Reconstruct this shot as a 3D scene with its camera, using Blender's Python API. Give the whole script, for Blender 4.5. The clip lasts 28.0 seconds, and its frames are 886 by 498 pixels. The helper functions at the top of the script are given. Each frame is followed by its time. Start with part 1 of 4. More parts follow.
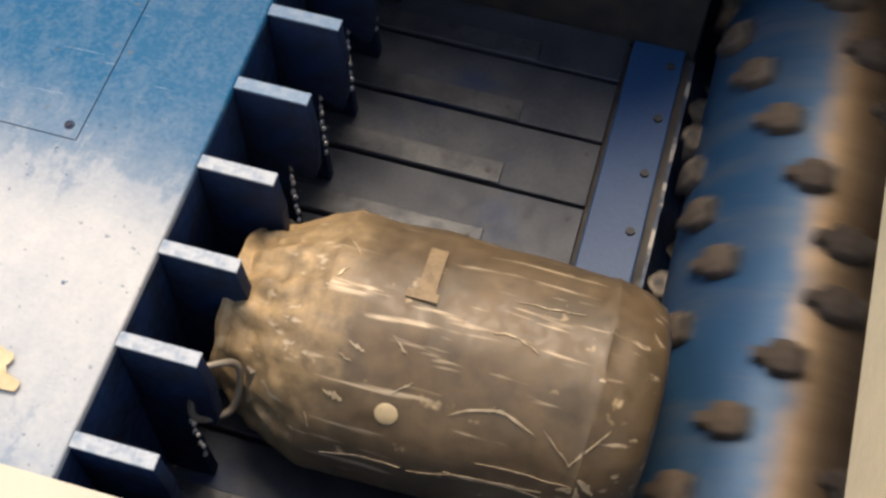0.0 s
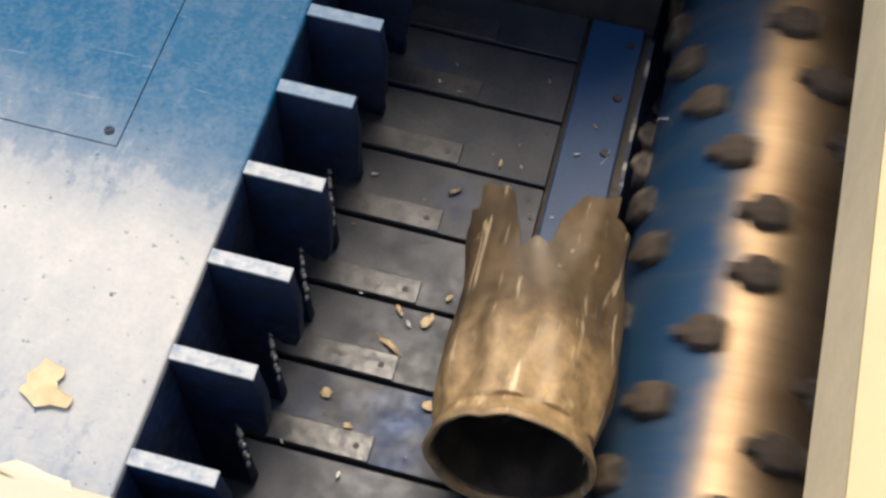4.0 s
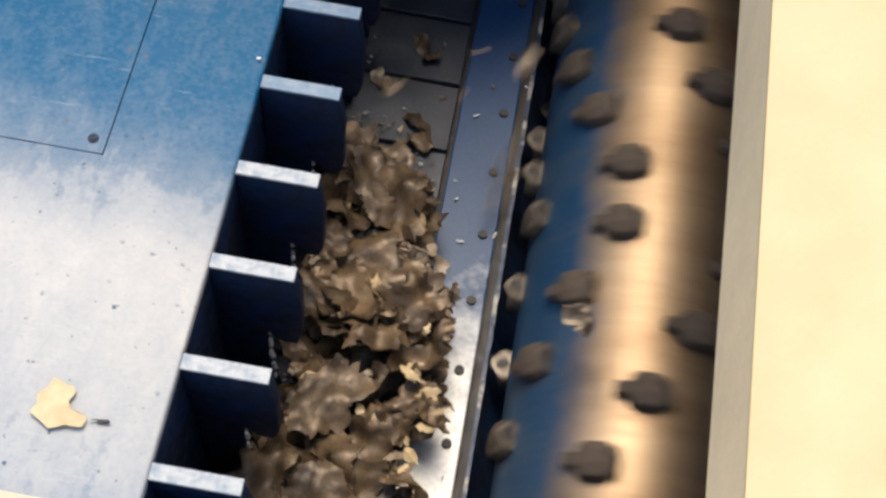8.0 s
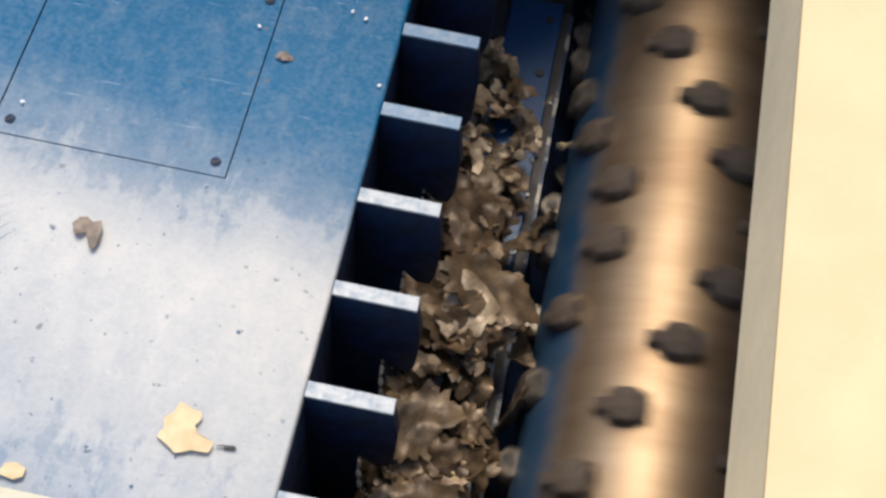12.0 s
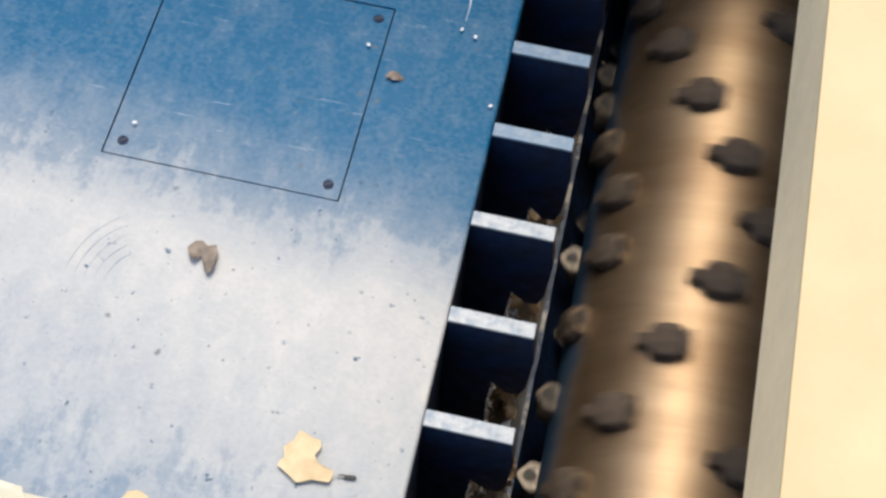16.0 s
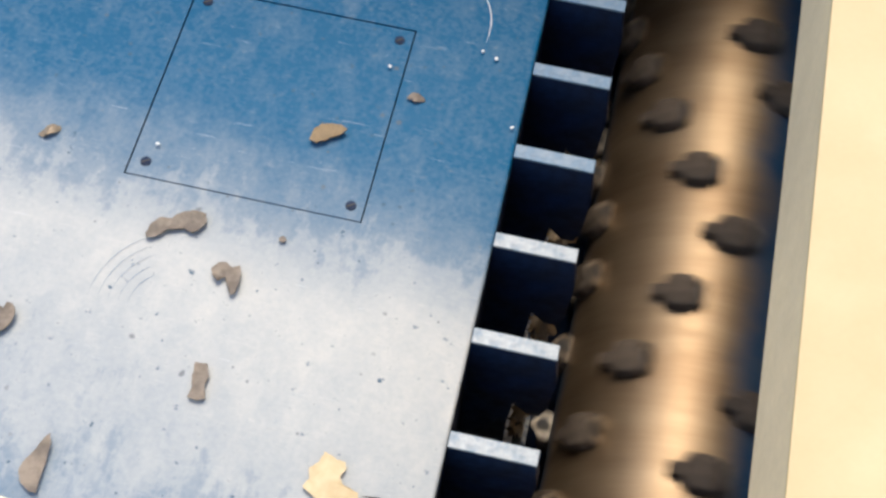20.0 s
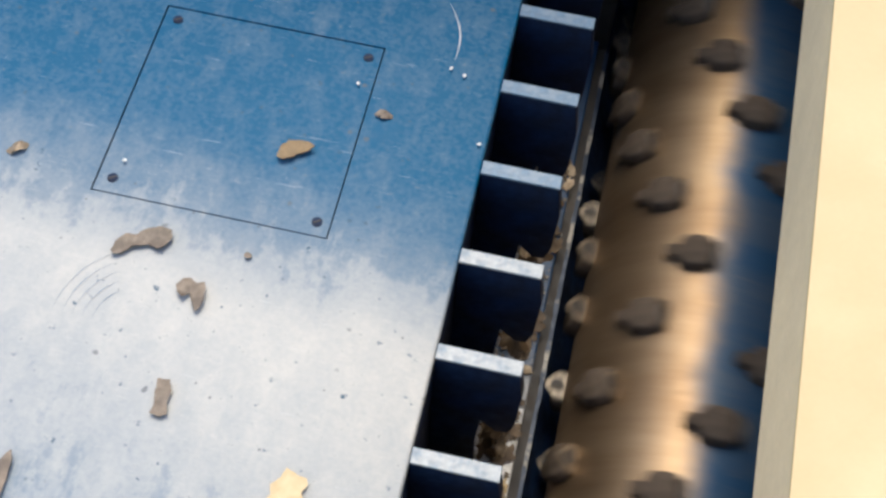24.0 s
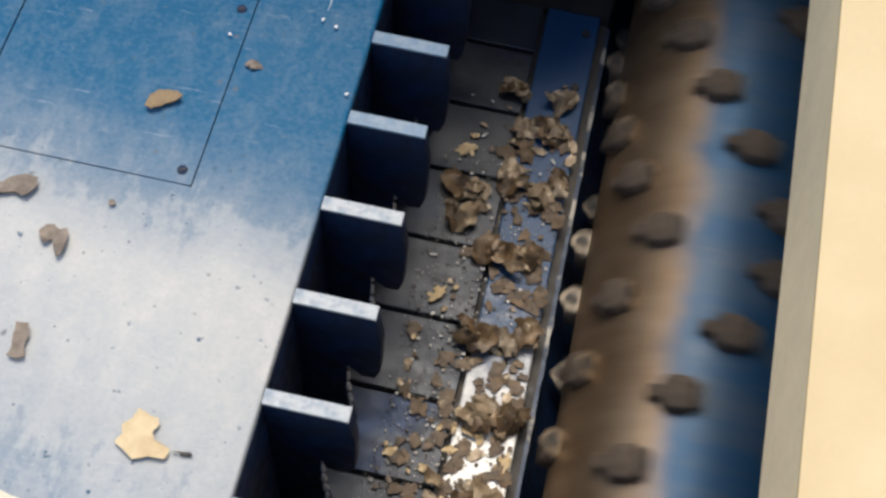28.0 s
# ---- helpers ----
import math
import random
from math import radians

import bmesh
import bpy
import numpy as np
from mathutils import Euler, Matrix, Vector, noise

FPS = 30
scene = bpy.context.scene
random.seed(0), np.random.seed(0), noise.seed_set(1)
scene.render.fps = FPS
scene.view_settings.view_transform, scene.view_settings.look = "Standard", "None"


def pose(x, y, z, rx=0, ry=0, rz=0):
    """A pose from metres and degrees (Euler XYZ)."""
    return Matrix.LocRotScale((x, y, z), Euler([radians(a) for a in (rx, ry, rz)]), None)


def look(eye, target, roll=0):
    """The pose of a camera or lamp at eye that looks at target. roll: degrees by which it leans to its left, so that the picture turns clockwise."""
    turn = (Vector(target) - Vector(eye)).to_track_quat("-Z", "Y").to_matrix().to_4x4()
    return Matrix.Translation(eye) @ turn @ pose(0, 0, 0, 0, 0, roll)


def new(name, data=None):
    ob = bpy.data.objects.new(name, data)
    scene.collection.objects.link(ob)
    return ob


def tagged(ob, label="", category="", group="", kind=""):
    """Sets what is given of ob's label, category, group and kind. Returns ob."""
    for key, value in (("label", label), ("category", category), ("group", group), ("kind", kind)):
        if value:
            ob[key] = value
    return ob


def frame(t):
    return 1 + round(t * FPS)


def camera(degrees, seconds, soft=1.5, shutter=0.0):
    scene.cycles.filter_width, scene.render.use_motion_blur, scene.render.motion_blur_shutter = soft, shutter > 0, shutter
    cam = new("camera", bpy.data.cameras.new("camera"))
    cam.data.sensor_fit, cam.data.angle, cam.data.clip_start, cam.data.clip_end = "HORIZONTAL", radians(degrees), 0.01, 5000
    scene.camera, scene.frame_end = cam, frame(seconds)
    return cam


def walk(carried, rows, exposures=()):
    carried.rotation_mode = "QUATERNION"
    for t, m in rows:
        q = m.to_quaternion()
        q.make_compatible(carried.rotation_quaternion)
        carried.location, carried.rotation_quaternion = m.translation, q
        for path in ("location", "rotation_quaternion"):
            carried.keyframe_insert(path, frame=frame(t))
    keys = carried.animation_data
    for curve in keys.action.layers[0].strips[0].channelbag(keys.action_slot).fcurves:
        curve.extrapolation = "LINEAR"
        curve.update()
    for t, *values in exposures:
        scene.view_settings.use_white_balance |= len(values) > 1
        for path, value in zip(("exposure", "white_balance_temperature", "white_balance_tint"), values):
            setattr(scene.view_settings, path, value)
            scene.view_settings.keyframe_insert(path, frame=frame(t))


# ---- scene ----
cam = camera(37.9, 28.0, soft=2.8, shutter=0.55)
ROWS = [
    (0, 0.4858, -0.9246, 2.013, 30.25, -1.10, 15.90),
    (0.5, 0.4884, -0.9172, 2.0144, 30.17, -1.20, 15.96),
    (1, 0.4869, -0.9201, 2.0079, 30.16, -1.38, 15.45),
    (1.5, 0.4976, -0.9133, 2.0034, 30.00, -1.20, 15.46),
    (2, 0.5031, -0.9257, 1.9891, 30.51, -1.02, 14.98),
    (2.5, 0.5127, -0.9217, 1.9928, 30.45, -0.94, 15.22),
    (4.5, 0.4854, -0.9128, 1.9974, 29.31, -2.43, 14.39),
    (5, 0.4919, -0.9108, 1.9958, 29.23, -2.42, 14.37),
    (5.5, 0.4857, -0.9074, 1.9951, 28.77, -2.53, 14.17),
    (6, 0.4861, -0.9098, 1.993, 28.68, -2.54, 13.73),
    (6.5, 0.4843, -0.9073, 1.992, 28.31, -2.52, 13.74),
    (7, 0.4877, -0.9069, 1.9896, 28.28, -2.53, 13.63),
    (7.5, 0.5015, -0.9015, 1.9917, 27.93, -3.47, 11.89),
    (8, 0.5009, -0.9038, 2.0036, 28.06, -3.73, 9.44),
    (8.5, 0.4941, -0.9101, 1.9976, 28.44, -3.79, 9.55),
    (9, 0.4963, -0.9078, 2.0023, 28.71, -3.21, 10.21),
    (9.5, 0.5052, -0.9097, 1.996, 29.71, -4.02, 11.20),
    (10, 0.5017, -0.9112, 1.9972, 29.73, -4.46, 11.12),
    (10.5, 0.5002, -0.9106, 1.9974, 28.77, -4.08, 10.74),
    (11, 0.4977, -0.9076, 1.9949, 28.31, -4.03, 10.91),
    (11.5, 0.5103, -0.9118, 1.9932, 28.57, -3.53, 11.03),
    (12, 0.502, -0.9096, 1.9958, 28.77, -3.64, 11.20),
    (12.5, 0.5054, -0.8971, 2.0102, 28.44, -3.12, 11.35),
    (14.5, 0.5124, -0.8696, 2.0146, 28.07, -2.35, 12.12),
    (15, 0.516, -0.8725, 2.0089, 28.03, -2.24, 12.22),
    (15.5, 0.5149, -0.8695, 2.0132, 27.85, -2.23, 12.25),
    (16, 0.5182, -0.8649, 2.0076, 27.67, -2.08, 12.38),
    (16.5, 0.5121, -0.8656, 2.013, 27.36, -2.27, 12.29),
    (17, 0.5158, -0.8636, 2.0096, 27.32, -2.23, 12.40),
    (17.5, 0.5163, -0.8693, 2.01, 27.32, -2.28, 12.40),
    (18, 0.5151, -0.866, 2.0073, 27.23, -2.22, 12.39),
    (18.5, 0.5166, -0.8626, 2.0095, 27.16, -2.04, 12.38),
    (19, 0.5151, -0.8609, 2.0156, 27.22, -1.99, 12.42),
    (19.5, 0.5129, -0.8631, 2.0137, 28.02, -2.08, 12.50),
    (20, 0.5123, -0.8678, 2.0131, 28.38, -2.23, 12.39),
    (20.5, 0.5134, -0.8608, 2.012, 28.25, -2.16, 12.37),
    (22.5, 0.5133, -0.8592, 2.0175, 28.55, -2.41, 12.19),
    (23, 0.5081, -0.8601, 2.0181, 28.98, -2.37, 12.18),
    (23.5, 0.5174, -0.8655, 2.0078, 29.60, -1.94, 12.36),
    (24, 0.5149, -0.8642, 2.0108, 29.38, -2.09, 12.44),
    (24.5, 0.5207, -0.8691, 2.0059, 29.29, -1.65, 12.50),
    (25, 0.5166, -0.871, 2.0078, 29.10, -1.88, 12.39),
    (25.5, 0.5149, -0.8726, 2.0035, 29.09, -1.78, 12.42),
    (26, 0.5127, -0.8748, 2.0032, 29.01, -1.73, 12.32),
    (26.5, 0.5071, -0.8754, 2.0047, 28.81, -1.89, 12.18),
    (27, 0.503, -0.8727, 2.011, 28.60, -1.95, 12.13),
    (27.5, 0.5026, -0.8682, 2.0208, 28.41, -1.77, 12.33),
    (28, 0.4952, -0.8687, 2.0286, 28.11, -2.40, 12.29),
]
walk(cam, [(t, pose(x, y, z, rx, ry, rz)) for t, x, y, z, rx, ry, rz in ROWS], [(0.0, 1.18, 7500, 13), (5.0, 1.12, 7250, 11), (10.0, 1.09, 6800, 11), (17.0, 1.03, 6720, 9), (23.0, 1.05, 6680, 8), (28.0, 0.87, 6720, 8.5)])

# advance of the pusher ram along x: seconds, metres
RAM = [
    (0, 0), (0.5, 0.0163), (1, 0.0313), (1.5, 0.0519), (2, 0.0736), (2.5, 0.0936), (4.5, 0.1531), (5, 0.1707),
    (5.5, 0.1893), (6, 0.2046), (6.5, 0.2209), (7, 0.2416), (7.5, 0.2631), (8, 0.2758), (8.5, 0.2943), (9, 0.3119),
    (9.5, 0.3313), (10, 0.3469), (10.5, 0.3654), (11, 0.3804), (11.5, 0.4004), (12, 0.4173), (12.5, 0.4317), (14.5, 0.4948),
    (15, 0.5091), (15.5, 0.5273), (16, 0.5432), (16.5, 0.5649), (17, 0.5714), (17.5, 0.573), (18, 0.5732), (18.5, 0.5701),
    (19, 0.5706), (19.5, 0.5728), (20, 0.573), (20.5, 0.5728), (22.5, 0.5774), (23, 0.5733), (23.5, 0.5463), (24, 0.5227),
    (24.5, 0.4919), (25, 0.4699), (25.5, 0.4423), (26, 0.414), (26.5, 0.3894), (27, 0.3629), (27.5, 0.3341), (28, 0.3148),
]
TIMES = [t for t, s in RAM]
SHIFT = [s for t, s in RAM]


def ram_at(t):
    return float(np.interp(t, TIMES, SHIFT))


# ---- light ----
world = bpy.data.worlds.new("sky")
scene.world = world
world.use_nodes = True
wn = world.node_tree
sky = wn.nodes.new("ShaderNodeTexSky")
sky.sky_type, sky.sun_disc = "NISHITA", False
sky.sun_elevation, sky.sun_rotation = radians(67), radians(-12)
wn.links.new(sky.outputs[0], wn.nodes["Background"].inputs[0])
wn.nodes["Background"].inputs[1].default_value = 0.15
sun = new("sun", bpy.data.lights.new("sun", "SUN"))
sun.data.energy, sun.data.angle, sun.data.color = 1.7, radians(32), (1.0, 0.91, 0.78)
sun.matrix_world = look((-0.6, 2.7, 6.4), (0, 0, 0))


# ---- materials ----
def nodes(name):
    m = bpy.data.materials.new(name)
    m.use_nodes = True
    nt = m.node_tree
    return m, nt, nt.nodes["Principled BSDF"]


def add(nt, kind, **values):
    n = nt.nodes.new(kind)
    for key, v in values.items():
        n.inputs[key].default_value = v
    return n


def noise_of(nt, coord, scale, detail=6.0, rough=0.6):
    n = add(nt, "ShaderNodeTexNoise", Scale=scale, Detail=detail, Roughness=rough)
    nt.links.new(coord, n.inputs["Vector"])
    return n.outputs["Fac"]


def ramp_of(nt, fac, lo, hi, a=(0, 0, 0, 1), b=(1, 1, 1, 1)):
    r = nt.nodes.new("ShaderNodeValToRGB")
    r.color_ramp.elements[0].position, r.color_ramp.elements[1].position = lo, hi
    r.color_ramp.elements[0].color, r.color_ramp.elements[1].color = a, b
    nt.links.new(fac, r.inputs[0])
    return r.outputs[0]


def mix_of(nt, fac, a, b, mode="MIX"):
    n = nt.nodes.new("ShaderNodeMix")
    n.data_type, n.blend_type = "RGBA", mode
    for v, s in ((fac, n.inputs[0]), (a, n.inputs[6]), (b, n.inputs[7])):
        if isinstance(v, bpy.types.NodeSocket):
            nt.links.new(v, s)
        else:
            s.default_value = v if isinstance(v, float) else (*v, 1)
    return n.outputs[2]


def calc(nt, op, a, b=0.0, c=None):
    n = nt.nodes.new("ShaderNodeMath")
    n.operation = op
    for v, s in ((a, n.inputs[0]), (b, n.inputs[1]), (c, n.inputs[2])):
        if isinstance(v, bpy.types.NodeSocket):
            nt.links.new(v, s)
        elif v is not None:
            s.default_value = v
    return n.outputs[0]


def bump_of(nt, bsdf, fac, strength, distance=0.002):
    b = add(nt, "ShaderNodeBump", Strength=strength, Distance=distance)
    nt.links.new(fac, b.inputs["Height"])
    nt.links.new(b.outputs[0], bsdf.inputs["Normal"])


def surface(name, main, other, scale=9.0, amount=(0.42, 0.62), rough=(0.35, 0.6), metal=0.0, fine=160.0, bump=0.25, per_thing=0.0, streak=None, grainy=0.35, stain=None, gloss=0.5):
    """A worn surface: two colours in patches, fine grain, uneven gloss."""
    m, nt, bsdf = nodes(name)
    co = nt.nodes.new("ShaderNodeTexCoord").outputs["Object"]
    if streak:
        mp = nt.nodes.new("ShaderNodeMapping")
        mp.inputs["Scale"].default_value = streak
        nt.links.new(co, mp.inputs[0])
        co = mp.outputs[0]
    if per_thing:
        shift = nt.nodes.new("ShaderNodeVectorMath")
        info = nt.nodes.new("ShaderNodeObjectInfo")
        nt.links.new(co, shift.inputs[0])
        nt.links.new(info.outputs["Random"], shift.inputs[1])
        co = shift.outputs[0]
    big, grain = noise_of(nt, co, scale), noise_of(nt, co, fine, 3.0)
    col = mix_of(nt, ramp_of(nt, big, *amount), main, other)
    col = mix_of(nt, grainy, col, ramp_of(nt, grain, 0.3, 0.7, (0.35, 0.35, 0.35, 1), (1, 1, 1, 1)), "MULTIPLY")
    if stain:
        col = mix_of(nt, ramp_of(nt, noise_of(nt, co, stain[1]), *stain[2]), col, stain[0])
    if per_thing:
        col = mix_of(nt, per_thing, col, ramp_of(nt, info.outputs["Random"], 0.0, 1.0, (0.35, 0.32, 0.28, 1), (1.2, 1.08, 0.92, 1)), "MULTIPLY")
    nt.links.new(col, bsdf.inputs["Base Color"])
    r = nt.nodes.new("ShaderNodeMapRange")
    nt.links.new(noise_of(nt, co, scale * 4), r.inputs[0])
    r.inputs[1].default_value, r.inputs[2].default_value = 0.3, 0.7
    r.inputs[3].default_value, r.inputs[4].default_value = rough
    nt.links.new(r.outputs[0], bsdf.inputs["Roughness"])
    bsdf.inputs["Metallic"].default_value, bsdf.inputs["Specular IOR Level"].default_value = metal, gloss
    bump_of(nt, bsdf, calc(nt, "ADD", big, calc(nt, "MULTIPLY", grain, 0.4)), bump)
    return m


def plate_paint():
    """Blue paint on the ram's top, scoured to pale bare patches in a wide belt that also holds painted glare, with grit
    and scratches.
    """
    m, nt, bsdf = nodes("scoured_glare_blue_paint")
    co = nt.nodes.new("ShaderNodeTexCoord").outputs["Object"]
    xyz = nt.nodes.new("ShaderNodeSeparateXYZ")
    nt.links.new(co, xyz.inputs[0])
    big, mid, small = noise_of(nt, co, 5.0), noise_of(nt, co, 26.0), noise_of(nt, co, 120.0)
    mp = nt.nodes.new("ShaderNodeMapping")
    mp.inputs["Scale"].default_value = (1.0, 12.0, 1.0)
    mp.inputs["Rotation"].default_value = (0, 0, radians(12))
    nt.links.new(co, mp.inputs[0])
    scratch = noise_of(nt, mp.outputs[0], 30.0, 5.0, 0.7)
    smear_map = nt.nodes.new("ShaderNodeMapping")
    smear_map.inputs["Scale"].default_value = (1.8, 0.9, 1.0)
    nt.links.new(co, smear_map.inputs[0])
    smear = noise_of(nt, smear_map.outputs[0], 13.0, 8.0, 0.65)
    y = calc(nt, "ADD", xyz.outputs[1], calc(nt, "MULTIPLY", calc(nt, "SUBTRACT", big, 0.5), 0.16))
    y = calc(nt, "ADD", y, calc(nt, "MULTIPLY", calc(nt, "SUBTRACT", smear, 0.5), 0.16))
    far = nt.nodes.new("ShaderNodeMapRange")
    nt.links.new(calc(nt, "ADD", y, calc(nt, "MULTIPLY_ADD", xyz.outputs[0], 0.1, 0.045)), far.inputs[0])
    far.inputs[1].default_value, far.inputs[2].default_value, far.inputs[3].default_value, far.inputs[4].default_value = -0.13, 0.13, 1.0, 0.0
    near = nt.nodes.new("ShaderNodeMapRange")
    nt.links.new(calc(nt, "ADD", y, calc(nt, "MULTIPLY_ADD", xyz.outputs[0], 0.30, 0.07)), near.inputs[0])
    near.inputs[1].default_value, near.inputs[2].default_value, near.inputs[3].default_value, near.inputs[4].default_value = -0.66, -0.22, 0.44, 1.0
    edge = calc(nt, "POWER", far.outputs[0], calc(nt, "MULTIPLY_ADD", ramp_of(nt, smear, 0.34, 0.66), -1.0, 2.0))
    belt = calc(nt, "MULTIPLY", edge, near.outputs[0])
    # flaking paint: patches with firm edges where the belt begins, smudges and fine scratches elsewhere
    flake = noise_of(nt, smear_map.outputs[0], 14.0, 7.0, 0.68)
    lace = noise_of(nt, co, 64.0, 5.0, 0.7)
    level = calc(nt, "ADD", belt, calc(nt, "MULTIPLY", calc(nt, "SUBTRACT", flake, 0.5), 1.5))
    level = calc(nt, "ADD", level, calc(nt, "MULTIPLY", calc(nt, "SUBTRACT", lace, 0.5), 0.5))
    hard = ramp_of(nt, level, 0.44, 0.60)
    wear = calc(nt, "MULTIPLY_ADD", belt, 0.66, calc(nt, "MULTIPLY", hard, 0.16))
    wear = calc(nt, "ADD", wear, calc(nt, "MULTIPLY_ADD", mid, 0.22, -0.09))
    wear = calc(nt, "ADD", wear, calc(nt, "MULTIPLY", ramp_of(nt, scratch, 0.60, 0.72), 0.16))
    wear = calc(nt, "ADD", wear, calc(nt, "MULTIPLY", ramp_of(nt, smear, 0.46, 0.70), 0.09))
    wear = calc(nt, "ADD", wear, calc(nt, "MULTIPLY_ADD", small, 0.26, -0.13))
    # Pale end colour: scoured metal and some of the sky glare on it
    col = mix_of(nt, wear, (0.001, 0.093, 0.197), (0.53, 0.51, 0.47))
    line_map = nt.nodes.new("ShaderNodeMapping")
    line_map.inputs["Scale"].default_value = (0.7, 16.0, 1.0)
    line_map.inputs["Rotation"].default_value = (0, 0, radians(-7))
    nt.links.new(co, line_map.inputs[0])
    col = mix_of(nt, calc(nt, "MULTIPLY", ramp_of(nt, noise_of(nt, line_map.outputs[0], 11.0, 4.0, 0.75), 0.66, 0.70), 0.4), col, (0.66, 0.66, 0.64))
    col = mix_of(nt, calc(nt, "MULTIPLY", ramp_of(nt, noise_of(nt, co, 38.0, 6.0, 0.75), 0.62, 0.68), 0.3), col, (0.20, 0.26, 0.31))
    for size, keep, tone in ((38.0, 0.968, (0.12, 0.13, 0.14)), (85.0, 0.962, (0.10, 0.11, 0.12))):
        cell = add(nt, "ShaderNodeTexVoronoi", Scale=size)
        nt.links.new(co, cell.inputs["Vector"])
        pick = nt.nodes.new("ShaderNodeSeparateColor")
        nt.links.new(cell.outputs["Color"], pick.inputs[0])
        dot = calc(nt, "MULTIPLY", calc(nt, "GREATER_THAN", pick.outputs[0], keep), ramp_of(nt, calc(nt, "ADD", cell.outputs["Distance"], calc(nt, "MULTIPLY", small, 0.3)), 0.26, 0.36, (1, 1, 1, 1), (0, 0, 0, 1)))
        col = mix_of(nt, calc(nt, "MULTIPLY", dot, 0.7), col, tone)
    col = mix_of(nt, ramp_of(nt, noise_of(nt, co, 70.0, 2.0), 0.70, 0.78), col, (0.05, 0.10, 0.15))
    col = mix_of(nt, ramp_of(nt, small, 0.66, 0.76), col, (0.13, 0.17, 0.2))
    nt.links.new(col, bsdf.inputs["Base Color"])
    r = nt.nodes.new("ShaderNodeMapRange")
    nt.links.new(mid, r.inputs[0])
    r.inputs[1].default_value, r.inputs[2].default_value, r.inputs[3].default_value, r.inputs[4].default_value = 0.3, 0.7, 0.42, 0.6
    nt.links.new(r.outputs[0], bsdf.inputs["Roughness"])
    bsdf.inputs["Specular IOR Level"].default_value = 0.14
    bump_of(nt, bsdf, calc(nt, "ADD", mid, small), 0.15)
    return m


def rotor_skin():
    """Blue rotor paint, with one sector worn down to rusty bare steel."""
    m, nt, bsdf = nodes("rotor_skin")
    co = nt.nodes.new("ShaderNodeTexCoord").outputs["Object"]
    xyz = nt.nodes.new("ShaderNodeSeparateXYZ")
    nt.links.new(co, xyz.inputs[0])
    ang = calc(nt, "ARCTAN2", xyz.outputs[2], xyz.outputs[0])
    big, mid, small = noise_of(nt, co, 7.0), noise_of(nt, co, 30.0), noise_of(nt, co, 150.0)
    off = calc(nt, "ABSOLUTE", calc(nt, "SUBTRACT", ang, radians(94)))
    off = calc(nt, "ADD", off, calc(nt, "MULTIPLY", calc(nt, "SUBTRACT", big, 0.5), 0.45))
    bare = nt.nodes.new("ShaderNodeMapRange")
    nt.links.new(off, bare.inputs[0])
    bare.inputs[1].default_value, bare.inputs[2].default_value, bare.inputs[3].default_value, bare.inputs[4].default_value = 0.68, 0.92, 1.0, 0.0
    round_map = nt.nodes.new("ShaderNodeMapping")
    round_map.inputs["Scale"].default_value = (0.22, 1.0, 0.22)
    nt.links.new(co, round_map.inputs[0])
    band, line = noise_of(nt, round_map.outputs[0], 13.0), noise_of(nt, round_map.outputs[0], 90.0, 4.0)
    rust = mix_of(nt, ramp_of(nt, band, 0.35, 0.7), (0.44, 0.315, 0.195), (0.29, 0.19, 0.11))
    grey = calc(nt, "MULTIPLY", ramp_of(nt, calc(nt, "ADD", calc(nt, "ABSOLUTE", calc(nt, "ADD", ang, radians(92))), calc(nt, "MULTIPLY", band, 0.8)), 0.9, 1.5, (1, 1, 1, 1), (0, 0, 0, 1)), 0.75)
    paint = mix_of(nt, grey, (0.020, 0.076, 0.155), (0.17, 0.178, 0.175))
    paint = mix_of(nt, calc(nt, "MULTIPLY", ramp_of(nt, band, 0.44, 0.64), 0.4), paint, (0.13, 0.14, 0.145))
    paint = mix_of(nt, calc(nt, "MULTIPLY", ramp_of(nt, line, 0.6, 0.72), 0.22), paint, (0.20, 0.16, 0.12))
    col = mix_of(nt, bare.outputs[0], paint, rust)
    nt.links.new(col, bsdf.inputs["Base Color"])
    nt.links.new(calc(nt, "MULTIPLY_ADD", bare.outputs[0], 0.55, 0.37), bsdf.inputs["Metallic"])
    r = nt.nodes.new("ShaderNodeMapRange")
    nt.links.new(line, r.inputs[0])
    r.inputs[3].default_value, r.inputs[4].default_value = 0.42, 0.56
    nt.links.new(r.outputs[0], bsdf.inputs["Roughness"])
    bump_of(nt, bsdf, calc(nt, "ADD", mid, small), 0.08)
    return m


